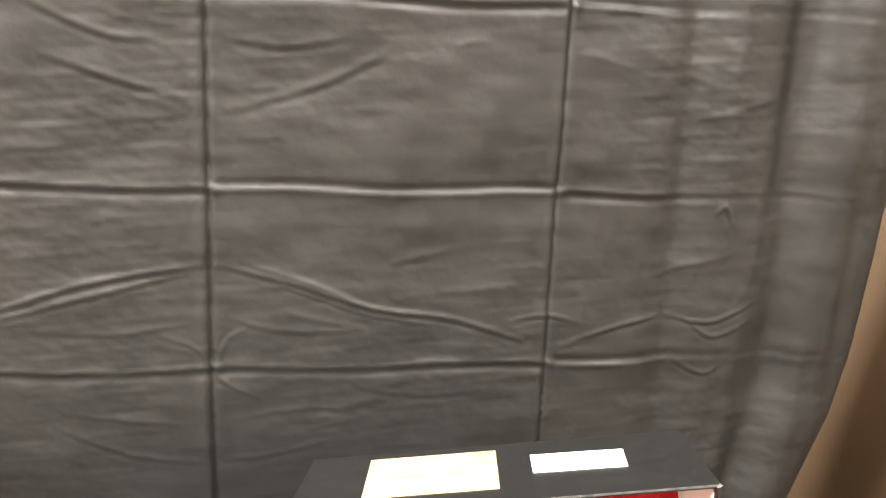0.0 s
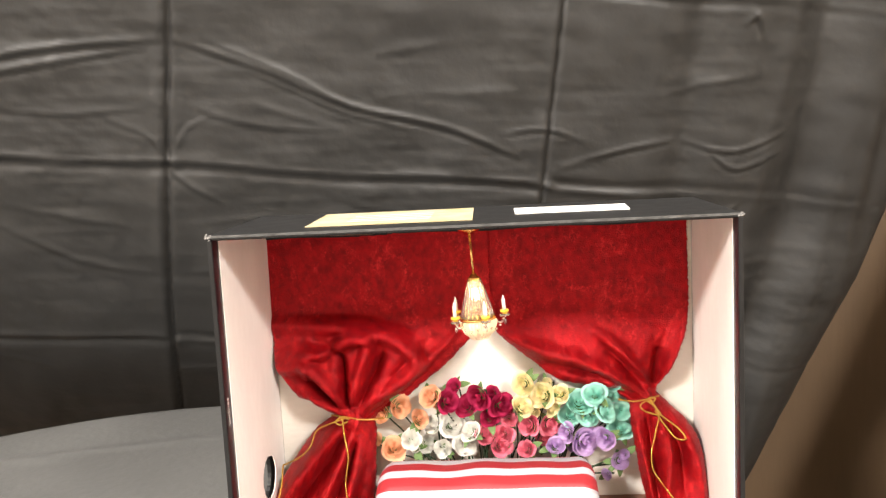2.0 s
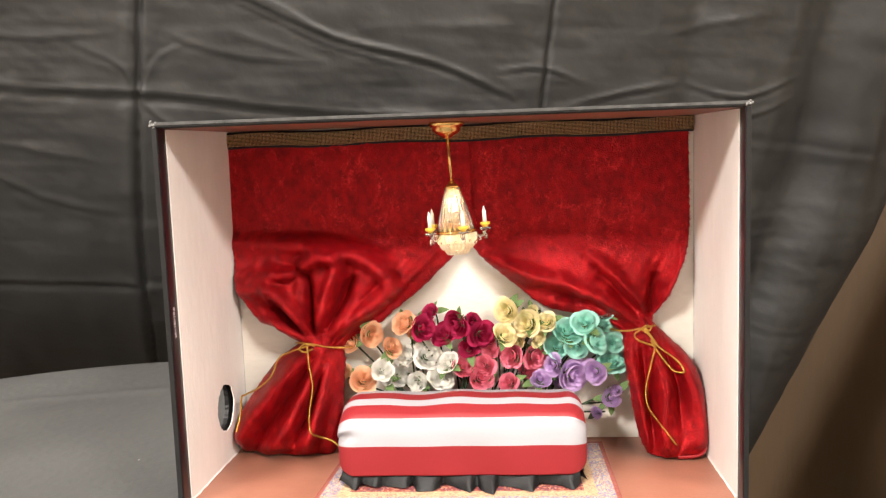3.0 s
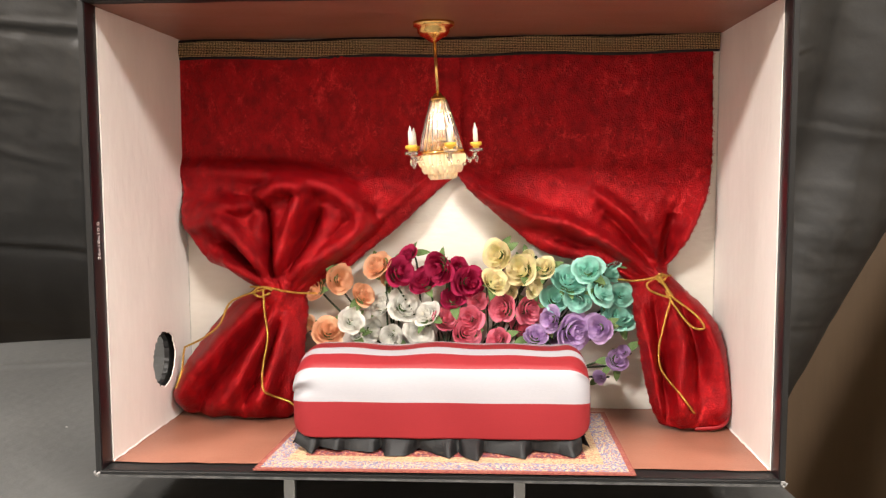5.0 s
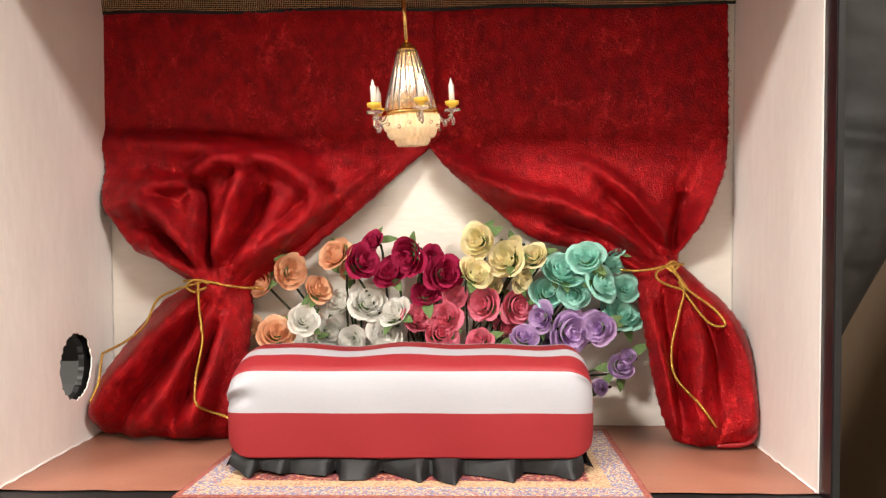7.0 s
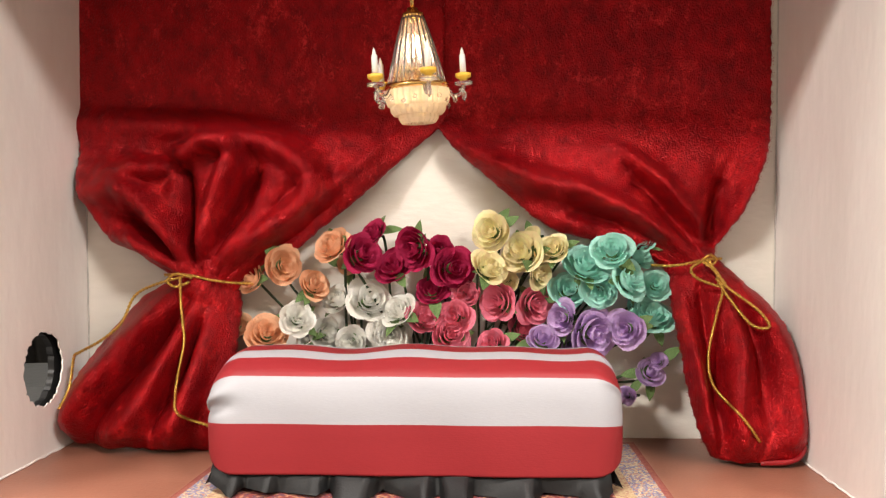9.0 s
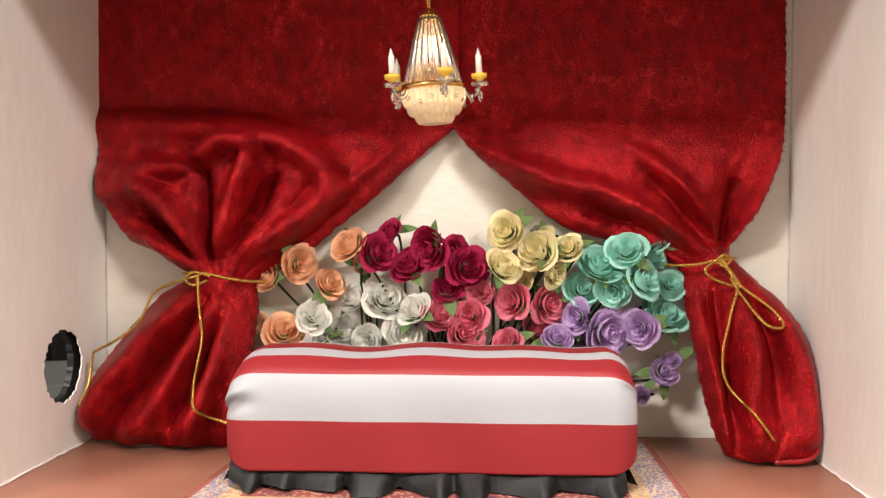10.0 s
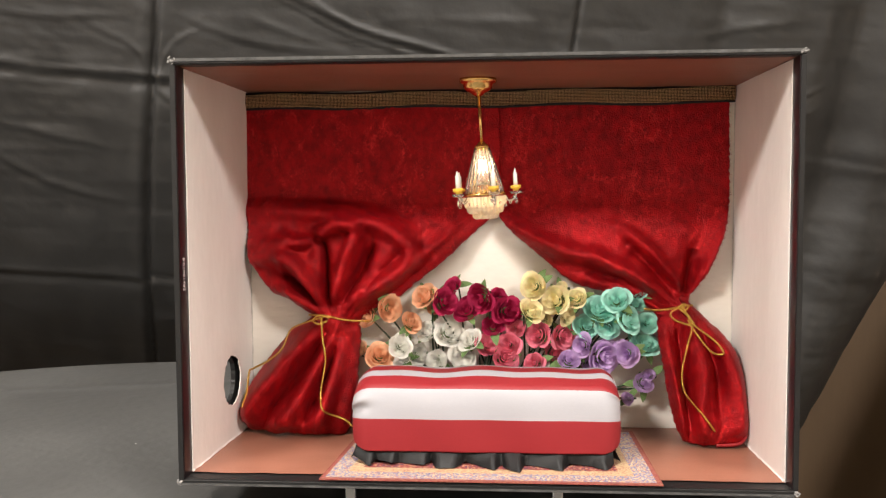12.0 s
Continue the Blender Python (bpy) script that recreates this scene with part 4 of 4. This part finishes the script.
RIGHT_CRESTS = [
    ([(5.8, 113.0), (31.8, 99.0), (58.8, 91.0), (80.8, 79.0), (95.8, 69.0)], 5.0, 7.0),
    ([(66.8, 108.0), (82.8, 94.0), (97.8, 73.0)], 5.0, 6.0),
    ([(121.8, 115.0), (112.8, 92.0), (102.8, 71.0)], 4.0, 7.0),
    ([(72.8, 100.0), (88.8, 82.0), (96.8, 72.0)], -5.0, 4.5),
    ([(48.8, 86.0), (68.8, 81.0), (90.8, 69.0)], -3.5, 4.0),
    ([(104.8, 98.0), (101.8, 82.0), (99.8, 72.0)], -4.0, 5.0),
    ([(103.8, 64.0), (116.8, 48.0), (121.8, 27.2), (120.8, 6.0)], 4.0, 7.0),
    ([(100.8, 62.0), (104.8, 42.0), (102.8, 20.8), (104.8, 5.0)], 4.0, 6.0),
    ([(88.8, 58.0), (91.8, 33.6), (95.8, 8.0)], 3.0, 4.0),
    ([(95.8, 59.0), (97.8, 33.6), (98.8, 8.0)], -4.0, 3.6),
    ([(104.8, 59.0), (112.8, 37.9), (112.8, 12.3)], -3.5, 4.0),
]
drape("drape", LEFT, 4.2, 0.6, curtain, LEFT_CRESTS, skew=1.6, seed=1)
drape("drape", RIGHT, 2.8, 2.2, curtain, RIGHT_CRESTS, skew=-0.6, seed=4, knot=0.70)
bm = bmesh.new()
tube(bm, [q * 0.001 for q in smooth_line([(124.6, 64.0, 25.0), (125.0, 60.5, 15.0), (124.2, 58.5, 8.0), (119.5, 56.5, 5.2), (110.0, 56.5, 4.6)], 8)], 0.0009, 10)
part("hem", bm, SATIN, curtain, "smooth red satin hem")

trim = thing("ribbon_trim", (0, 0.088, 0.170), "black and gold sequin ribbon glued along the curtain top", "trim")
n = 220
v, u = np.meshgrid(np.linspace(0, 1, 9), np.linspace(0, 1, n), indexing="ij")
tx = -0.1262 + 0.2512 * u
tz = 0.1688 + 0.0092 * v + 0.0005 * np.sin(u * 21) + 0.0010 * (u - 0.5)
ty = 0.0893 - 0.0011 * np.sin(v * math.pi) + 0.00025 * lump(u * 300, v * 9)
idx = np.zeros((8, n - 1))
idx[1:7] = 1
grid_mesh("ribbon", np.stack([tx, ty, tz], -1), [SKIRT, SEQUIN], trim, index=idx)
bm = bmesh.new()
tube(bm, [Vector((-0.1256, 0.0888, 0.1768)), Vector((-0.1255, 0.0884, 0.172)), Vector((-0.1254, 0.0886, 0.1678))], 0.0011, 6)
part("ribbon_end", bm, SKIRT, trim)

# ---- gold cords ----
DRAPES = [ob for ob in curtain.children if ob.name.startswith("drape")]
bpy.context.view_layer.update()
MM = 0.001


def cord(label, strands, at):
    c = thing("gold_cord", at, label, "cord", "curtain tie cords")
    for pts in strands:
        bm = bmesh.new()
        line = smooth_line([Vector(p) * MM for p in pts], 44)
        for q in line:   # laid against the velvet, never inside it
            for ob in DRAPES:
                hit, place, _, _ = ob.ray_cast(ob.matrix_world.inverted() @ Vector((q.x, 0.015, q.z)), Vector((0, 1, 0)))
                if hit:
                    q.y = min(q.y, place.y - 0.0007)
        soft = [sum((line[min(max(i + k, 0), len(line) - 1)].y for k in range(-16, 17))) / 33 for i in range(len(line))]
        for q, y in zip(line, soft):
            q.y = min(q.y, y)
        tube(bm, line, 0.00044, 8, twist=2300, lobe=0.36)
        part("strand", bm, CORD, c)


cord("gold lurex cord tied round the gathered velvet, ends hanging loose", [
    [(-59.2, 80, 60.0), (-65.2, 76, 60.5), (-71.2, 73.5, 61.5), (-81.2, 73, 63.5), (-90.2, 79, 63.0)],
    [(-78.2, 72, 62.5), (-83.2, 70, 64.0), (-86.2, 70, 61.5), (-83.7, 71, 59.5), (-79.2, 72, 61.0)],
    [(-81.2, 71, 63.0), (-91.2, 70, 60.0), (-98.2, 71, 56.0), (-102.2, 69, 47.0), (-109.2, 68, 41.0), (-117.2, 70, 36.8), (-119.7, 71, 34.7), (-120.7, 70, 24.0), (-121.2, 70, 18.7)],
    [(-82.2, 71, 62.5), (-81.2, 69, 52.0), (-79.2, 66, 42.0), (-81.2, 63, 25.1), (-77.2, 63, 16.5), (-69.2, 62, 13.3), (-65.2, 61, 10.1)],
], (-0.085, 0.075, 0.055))
cord("gold lurex cord tied in a loose bow round the velvet", [
    [(79.8, 82, 66.5), (84.8, 77, 66.5), (89.8, 74, 67.3), (96.8, 73, 69.0), (102.8, 78, 69.0)],
    [(95.8, 72, 69.0), (90.8, 70, 66.0), (93.3, 70, 62.5), (101.8, 69.5, 60.0), (99.8, 70, 64.0), (96.3, 71, 69.0)],
    [(96.8, 71, 69.0), (101.3, 69, 61.0), (111.3, 66, 53.0), (114.8, 64, 47.5), (109.3, 65, 48.0), (102.3, 68, 57.0), (98.8, 69, 63.0)],
    [(94.8, 71, 69.5), (100.8, 69, 61.0), (98.8, 68, 51.0), (95.8, 66, 37.9), (96.8, 64, 28.3), (103.8, 62, 19.2), (108.8, 60, 12.3)],
    [(93.8, 71.5, 68.0), (96.8, 70, 70.5), (99.3, 71, 69.0), (96.8, 70.5, 67.0), (94.3, 71.5, 69.0)],
], (0.097, 0.072, 0.065))

# ---- chandelier ----
CX, CY, CZ = -0.0025, 0.0530, 0.0013


def chandelier():
    ztop = H - TH - 0.0006 - CZ
    c = thing("chandelier", (CX, CY, ztop + CZ), "miniature gold and crystal chandelier, lit, with white candles", "chandelier")
    at = (CX, CY, CZ)
    part("canopy", lathe(bmesh.new(), [(0.0001, ztop), (0.0086, ztop), (0.0088, ztop - 0.0012), (0.0084, ztop - 0.0022), (0.0070, ztop - 0.0028), (0.0068, ztop - 0.0045), (0.0056, ztop - 0.0058), (0.0034, ztop - 0.0068), (0.0016, ztop - 0.0082), (0.0007, ztop - 0.0086)], at, 40), GOLD, c, "polished gold ceiling cup")
    part("rod", lathe(bmesh.new(), [(0.0007, 0.1455), (0.0007, ztop - 0.0080)], at, 12), GOLD, c, "thin gold rod")
    part("cap", lathe(bmesh.new(), [(0.0001, 0.1480), (0.0016, 0.1476), (0.0020, 0.1466), (0.0034, 0.1458), (0.0036, 0.1446), (0.0030, 0.1442)], at, 28), GOLD, c, "gold cap")
    part("shade", lathe(bmesh.new(), [(0.0034, 0.1452), (0.0040, 0.1430), (0.0058, 0.1370), (0.0076, 0.1300), (0.0092, 0.1232), (0.0086, 0.1232), (0.0070, 0.1300), (0.0052, 0.1370), (0.0034, 0.1430), (0.0028, 0.1450)], at, 120, 0.045, 20), CRYSTAL, c, "clear fluted crystal cone")
    part("bulb", lathe(bmesh.new(), [(0.0001, 0.1395), (0.0010, 0.1388), (0.0015, 0.1370), (0.0014, 0.1350), (0.0008, 0.1330), (0.0001, 0.1325)], at, 16), BULB, c, "glowing warm bulb")
    # extra emitter hidden in the tiers, added to brighten them; the lamp's bulb is above
    part("bulb", lathe(bmesh.new(), [(0.0001, 0.1206), (0.0009, 0.1200), (0.0012, 0.1186), (0.0008, 0.1172), (0.0001, 0.1168)], at, 12), TIER_FILL, c, "unseen warm glow added inside the crystal tiers")
    part("ring", lathe(bmesh.new(), [(0.0090, 0.1236), (0.0101, 0.1236), (0.0102, 0.1222), (0.0090, 0.1222)], at, 48), GOLD, c, "gold ring")
    for r0, r1, za, zb, lobes in ((0.0100, 0.0094, 0.1218, 0.1168, 30), (0.0086, 0.0080, 0.1172, 0.1140, 26), (0.0062, 0.0056, 0.1144, 0.1114, 20)):
        part("tier", lathe(bmesh.new(), [(r1 - 0.0012, za), (r0, za), (r0 * 0.99, (za + zb) / 2), (r1, zb + 0.0006), (r1 - 0.0005, zb), (r1 - 0.0016, zb), (r1 - 0.0014, za - 0.0004)], at, 120, 0.035, lobes), FROST, c, "frosted ribbed crystal tier", smooth=False)
    for k in range(5):
        a = math.radians(-72 + 72 * k)
        d = Vector((math.cos(a), math.sin(a), 0))
        o = Vector((CX, CY, CZ))
        tip = o + d * 0.0148
        arm = bmesh.new()
        tube(arm, smooth_line([o + d * 0.0092 + Vector((0, 0, 0.1222)), o + d * 0.0112 + Vector((0, 0, 0.1196)), o + d * 0.0136 + Vector((0, 0, 0.1200)), tip + Vector((0, 0, 0.1226))], 6), 0.0007, 8)
        arm_ob = part("arm", arm, CRYSTAL, c, "clear crystal arm")
        part("drip_pan", lathe(bmesh.new(), [(0.0006, 0.1222), (0.0026, 0.1226), (0.0027, 0.1236), (0.0008, 0.1238)], (tip.x, tip.y, tip.z), 20, 0.05, 8), CRYSTAL, c, "clear crystal dish")
        part("cup", lathe(bmesh.new(), [(0.0012, 0.1238), (0.0012, 0.1244), (0.0024, 0.1250), (0.0025, 0.1262), (0.0018, 0.1264), (0.0009, 0.1258)], (tip.x, tip.y, tip.z), 20), AMBER, c, "amber candle cup")
        part("candle", lathe(bmesh.new(), [(0.0010, 0.1256), (0.00095, 0.1320), (0.0006, 0.1324), (0.0005, 0.1332), (0.0001, 0.1344)], (tip.x, tip.y, tip.z), 14), CANDLE, c, "white candle")
        # bead swags and drops
        for j in range(5):
            f = j / 4
            b = a + math.radians(72) * f
            rad = 0.0140 - 0.0022 * math.sin(f * math.pi)
            z = 0.1212 - 0.0038 * math.sin(f * math.pi)
            bead = bmesh.new()
            bmesh.ops.create_icosphere(bead, subdivisions=1, radius=0.00085, matrix=Matrix.Translation((CX + rad * math.cos(b), CY + rad * math.sin(b), z + CZ)))
            part("bead", bead, CRYSTAL, c, smooth=False)
        bm = bmesh.new()
        bmesh.ops.create_icosphere(bm, subdivisions=1, radius=0.001, matrix=Matrix.Translation((tip.x, tip.y, 0.1192 + CZ)) @ Matrix.Diagonal((0.8, 0.8, 1.9, 1)))
        part("drop", bm, CRYSTAL, c, "crystal drop", smooth=False)

    lean = Matrix.Translation((CX, CY, ztop)) @ Matrix.Rotation(-math.radians(3.3), 4, "Y") @ Matrix.Translation((-CX, -CY, -ztop))
    for ob in c.children:
        if not ob.name.startswith("canopy"):
            ob.data.transform(lean)


chandelier()

# ---- paper roses ----
ROSES = {
    "peach": [(-60.5, 82.4, 61.2, 4.8), (-48.7, 79.7, 66.4, 5.9), (-30.6, 76.3, 73.4, 6.2), (-37.3, 78.1, 59.6, 5.1), (-26.0, 85.1, 67.1, 4.0), (-66.5, 85.2, 44.7, 4.0), (-53.4, 75.0, 42.7, 6.2)],
    "crimson": [(-16.8, 79.7, 77.8, 4.7), (-19.7, 74.4, 70.6, 6.2), (-9.3, 77.5, 66.1, 6.2), (-2.0, 74.2, 72.5, 6.9), (6.4, 81.7, 71.3, 4.7), (11.4, 79.2, 65.5, 6.7), (3.9, 80.2, 57.5, 4.7), (10.7, 83.4, 60.2, 4.0)],
    "cream": [(24.5, 78.7, 78.2, 6.7), (23.5, 74.2, 65.8, 6.2), (35.2, 78.5, 70.8, 7.0), (45.7, 76.1, 72.5, 5.4), (41.0, 77.3, 63.7, 5.1), (30.4, 80.3, 60.5, 3.5), (38.4, 83.5, 76.2, 3.6)],
    "mint": [(56.5, 77.5, 66.6, 7.0), (65.2, 75.3, 71.6, 5.8), (76.0, 82.4, 69.9, 4.8), (51.0, 80.2, 57.6, 5.5), (61.2, 76.5, 58.0, 5.4), (71.6, 75.8, 61.9, 6.2), (81.3, 81.1, 59.6, 4.7), (80.5, 81.5, 48.7, 6.3), (76.4, 85.8, 52.2, 4.0), (77.7, 83.4, 74.2, 3.2)],
    "white": [(-29.5, 81.2, 54.3, 5.1), (-18.6, 80.8, 54.0, 6.7), (-7.8, 77.0, 50.9, 5.8), (-42.8, 74.7, 48.1, 5.4), (-34.5, 83.2, 42.0, 4.8), (-10.9, 78.5, 42.8, 6.3), (-25.1, 80.9, 39.4, 4.7), (-40.9, 79.8, 40.5, 2.7)],
    "pink": [(0.7, 77.3, 48.5, 5.1), (11.4, 77.8, 48.5, 5.5), (9.9, 76.2, 42.2, 6.2), (15.7, 80.3, 56.5, 4.3), (26.5, 77.7, 53.9, 5.9), (39.9, 80.9, 53.0, 5.9), (35.5, 82.7, 43.4, 4.8), (24.5, 76.3, 39.7, 5.0)],
    "lilac": [(48.7, 76.2, 48.8, 5.4), (59.5, 77.6, 43.2, 8.2), (70.4, 75.6, 45.1, 5.8), (41.9, 75.6, 41.5, 5.0), (52.3, 82.1, 38.6, 3.2), (79.4, 80.0, 29.2, 5.1), (71.7, 80.0, 21.3, 3.1), (82.3, 80.0, 33.2, 2.8)],
}

TINTS = {
    "peach": ((0.93, 0.54, 0.34), (0.88, 0.40, 0.21)),
    "crimson": ((0.48, 0.016, 0.095), (0.32, 0.008, 0.055)),
    "cream": ((0.95, 0.90, 0.50), (0.92, 0.56, 0.40)),
    "mint": ((0.44, 0.80, 0.70), (0.34, 0.68, 0.57)),
    "white": ((0.92, 0.90, 0.84), (0.86, 0.84, 0.72)),
    "pink": ((0.84, 0.26, 0.35), (0.72, 0.12, 0.20)),
    "lilac": ((0.62, 0.44, 0.72), (0.50, 0.33, 0.60)),
}


def petal_mesh(bm, theta, width, r0, r1, h0, h1, curl, rnd, close=0.0, na=7, nb=7):
    """One cupped petal round the z axis, its lip curling outwards."""
    rows = []
    wob = rnd.uniform(0, 6)
    for j in range(nb + 1):
        b = j / nb
        row = []
        for i in range(na + 1):
            a = 2 * i / na - 1
            bb = b * (1 - 0.10 * a * a - 0.22 * a ** 4 - 0.02 * math.cos(5 * a + wob))
            ww = width * (0.55 + 0.45 * math.sin(min(1.0, bb * 1.4) * math.pi / 2))
            r = r0 + (r1 - r0) * min(1.0, bb * 1.3) ** (0.6 if close else 0.55) * (1 - close * bb ** 2.2) + curl * max(0, bb - 0.62) ** 2 * 3.0
            z = h0 + (h1 - h0) * bb - curl * max(0, bb - 0.7) ** 2 * 2.6
            th = theta + a * ww
            k = 1 - 0.06 * a * a
            row.append(bm.verts.new((r * k * math.cos(th), r * k * math.sin(th), z + 0.02 * math.sin(9 * a + wob) * bb)))
        rows.append(row)
    for p, q in zip(rows, rows[1:]):
        for i in range(na):
            bm.faces.new((p[i], p[i + 1], q[i + 1], q[i]))


def leaf_mesh(bm, length, width, droop=0.25):
    rows = []
    for j in range(9):
        f = j / 8
        w = width * math.sin(math.pi * min(1, f * 0.94 + 0.06)) ** 0.8 * (1 - 0.25 * f)
        rows.append([bm.verts.new((length * f, s * w, -droop * length * f * f + 0.12 * abs(s) * w)) for s in (-1, -0.5, 0, 0.5, 1)])
    for p, q in zip(rows, rows[1:]):
        for i in range(4):
            bm.faces.new((p[i], p[i + 1], q[i + 1], q[i]))


def rose_model(colour, kind):
    """A paper rose of radius one, opening along +z, as meshes to be shared."""
    rnd = random.Random(colour + str(kind))
    base, deep = TINTS[colour]
    meshes = {"petals": []}
    layers = [(1, 2.8, 0.02, 0.13, -0.10, 0.50, 0.0, 0.2), (2, 1.7, 0.06, 0.24, -0.15, 0.53, 0.03, 0.22), (3, 1.25, 0.10, 0.42, -0.30, 0.52, 0.10, 0.14),
              (4, 1.2, 0.15, 0.66, -0.42, 0.45, 0.18, 0.08), (3, 1.1, 0.18, 0.82, -0.46, 0.36, 0.30, 0.02), (5, 0.98, 0.20, 0.98, -0.50, 0.16, 0.42, 0.0)]
    for n, width, r0, r1, h0, h1, curl, close in layers:
        first = rnd.uniform(0, 6.28)
        for k in range(n):
            bm = bmesh.new()
            petal_mesh(bm, first + k * 2 * math.pi / n + rnd.uniform(-0.3, 0.3), width * rnd.uniform(0.85, 1.1), r0, r1 * rnd.uniform(0.92, 1.10), h0, h1 + rnd.uniform(-0.12, 0.12), curl * rnd.uniform(0.3, 1.7), rnd, close)
            meshes["petals"].append(bm)
    cal = bmesh.new()
    lathe(cal, [(0.05, -0.72), (0.16, -0.62), (0.22, -0.45), (0.30, -0.30)], (0, 0, 0), 10)
    for k in range(4):
        sep = bmesh.new()
        leaf_mesh(sep, 0.62, 0.16, 0.5)
        sep.transform(Matrix.Rotation(k * 1.57 + 0.4, 4, "Z") @ Matrix.Translation((0.15, 0, -0.42)) @ Matrix.Rotation(-0.45, 4, "Y"))
        tmp = bpy.data.meshes.new("sepal")
        sep.to_mesh(tmp)
        sep.free()
        cal.from_mesh(tmp)
    meshes["calyx"] = cal
    return meshes


PAPER = {}
for colour, (base, deep) in TINTS.items():
    PAPER[colour] = material(colour + " mulberry paper", tuple(min(0.85, c * 0.95 + 0.01) for c in base), 0.75, spec=0.2, vary=0.55, scale=1.6, fine=9, bump=0.0008, dark=deep, piece=0.10)
    translucent(PAPER[colour], tuple(min(0.95, c * 1.25) for c in base), 0.22)

SHARED = {}


def shared(key, bm, mats):
    me = bpy.data.meshes.new(key)
    bm.to_mesh(me)
    bm.free()
    for m in mats:
        me.materials.append(m)
    for p in me.polygons:
        p.use_smooth = True
    return me


for colour in TINTS:
    for kind in range(2):
        model = rose_model(colour, kind)
        SHARED[colour, kind] = ([shared("petal", b, [PAPER[colour]]) for b in model["petals"]], shared("calyx", model["calyx"], [LEAF]))
LABEL = {
    "peach": "peach paper rose on a wire stem behind the casket", "crimson": "dark crimson paper rose on a wire stem behind the casket",
    "cream": "cream yellow paper rose with pink petal edges", "mint": "mint green paper rose on a wire stem", "white": "white paper rose on a wire stem with green leaves",
    "pink": "rose pink paper rose on a wire stem", "lilac": "lilac paper rose on a wire stem",
}
rnd = random.Random(21)
leaf_bm = bmesh.new()
leaf_mesh(leaf_bm, 1.0, 0.30, 0.35)
LEAF_ME = shared("leaf", leaf_bm, [LEAF])
for colour, blooms in ROSES.items():
    foot_x = sum(b[0] for b in blooms) / len(blooms) * 0.55 * MM
    for k, (bx, by, bz, br) in enumerate(blooms):
        at = Vector((bx, by, bz)) * MM
        face = Vector((rnd.uniform(-1.0, 1.0), -1.0, rnd.uniform(-0.25, 1.1)))
        turn = face.to_track_quat("Z", "Y").to_matrix().to_4x4() @ Matrix.Rotation(rnd.uniform(0, 6.28), 4, "Z")
        foot = Vector((foot_x + rnd.uniform(-0.004, 0.004), rnd.uniform(0.0715, 0.080), TH + 0.0016))
        rose = thing("paper_rose", foot, LABEL[colour], "paper flower", colour + " paper roses")
        petals, calyx = SHARED[colour, k % 2]
        m = Matrix.Translation(at - foot) @ turn @ Matrix.Scale(br * MM * rnd.uniform(1.0, 1.12), 4)
        for name, me in [("petal", p) for p in petals] + [("calyx", calyx)]:
            ob = new(name, me)
            ob.parent = rose
            ob.matrix_basis = m
        rose_back = at - face.normalized() * br * MM * 0.6
        bm = bmesh.new()
        mid = (rose_back + foot) / 2 + Vector((rnd.uniform(-0.004, 0.004), 0.006, 0.006))
        tube(bm, smooth_line([rose_back, rose_back - face.normalized() * 0.004, mid, foot], 6), 0.0005, 6)
        part("stem", bm, STEM, rose, "dark green wire stem")
        for _ in range(3 if rnd.random() < 0.4 else 2):
            ob = new("leaf", LEAF_ME)
            ob.parent = rose
            a = rnd.uniform(0, 6.28)
            size = rnd.uniform(0.0055, 0.0085)
            ob.matrix_basis = Matrix.Translation(at - foot - face.normalized() * br * MM * 0.35) @ turn @ Matrix.Rotation(a, 4, "Z") @ Matrix.Translation((br * MM * 0.35, 0, 0)) @ Matrix.Rotation(rnd.uniform(-0.7, 0.3), 4, "Y") @ Matrix.Scale(size, 4)
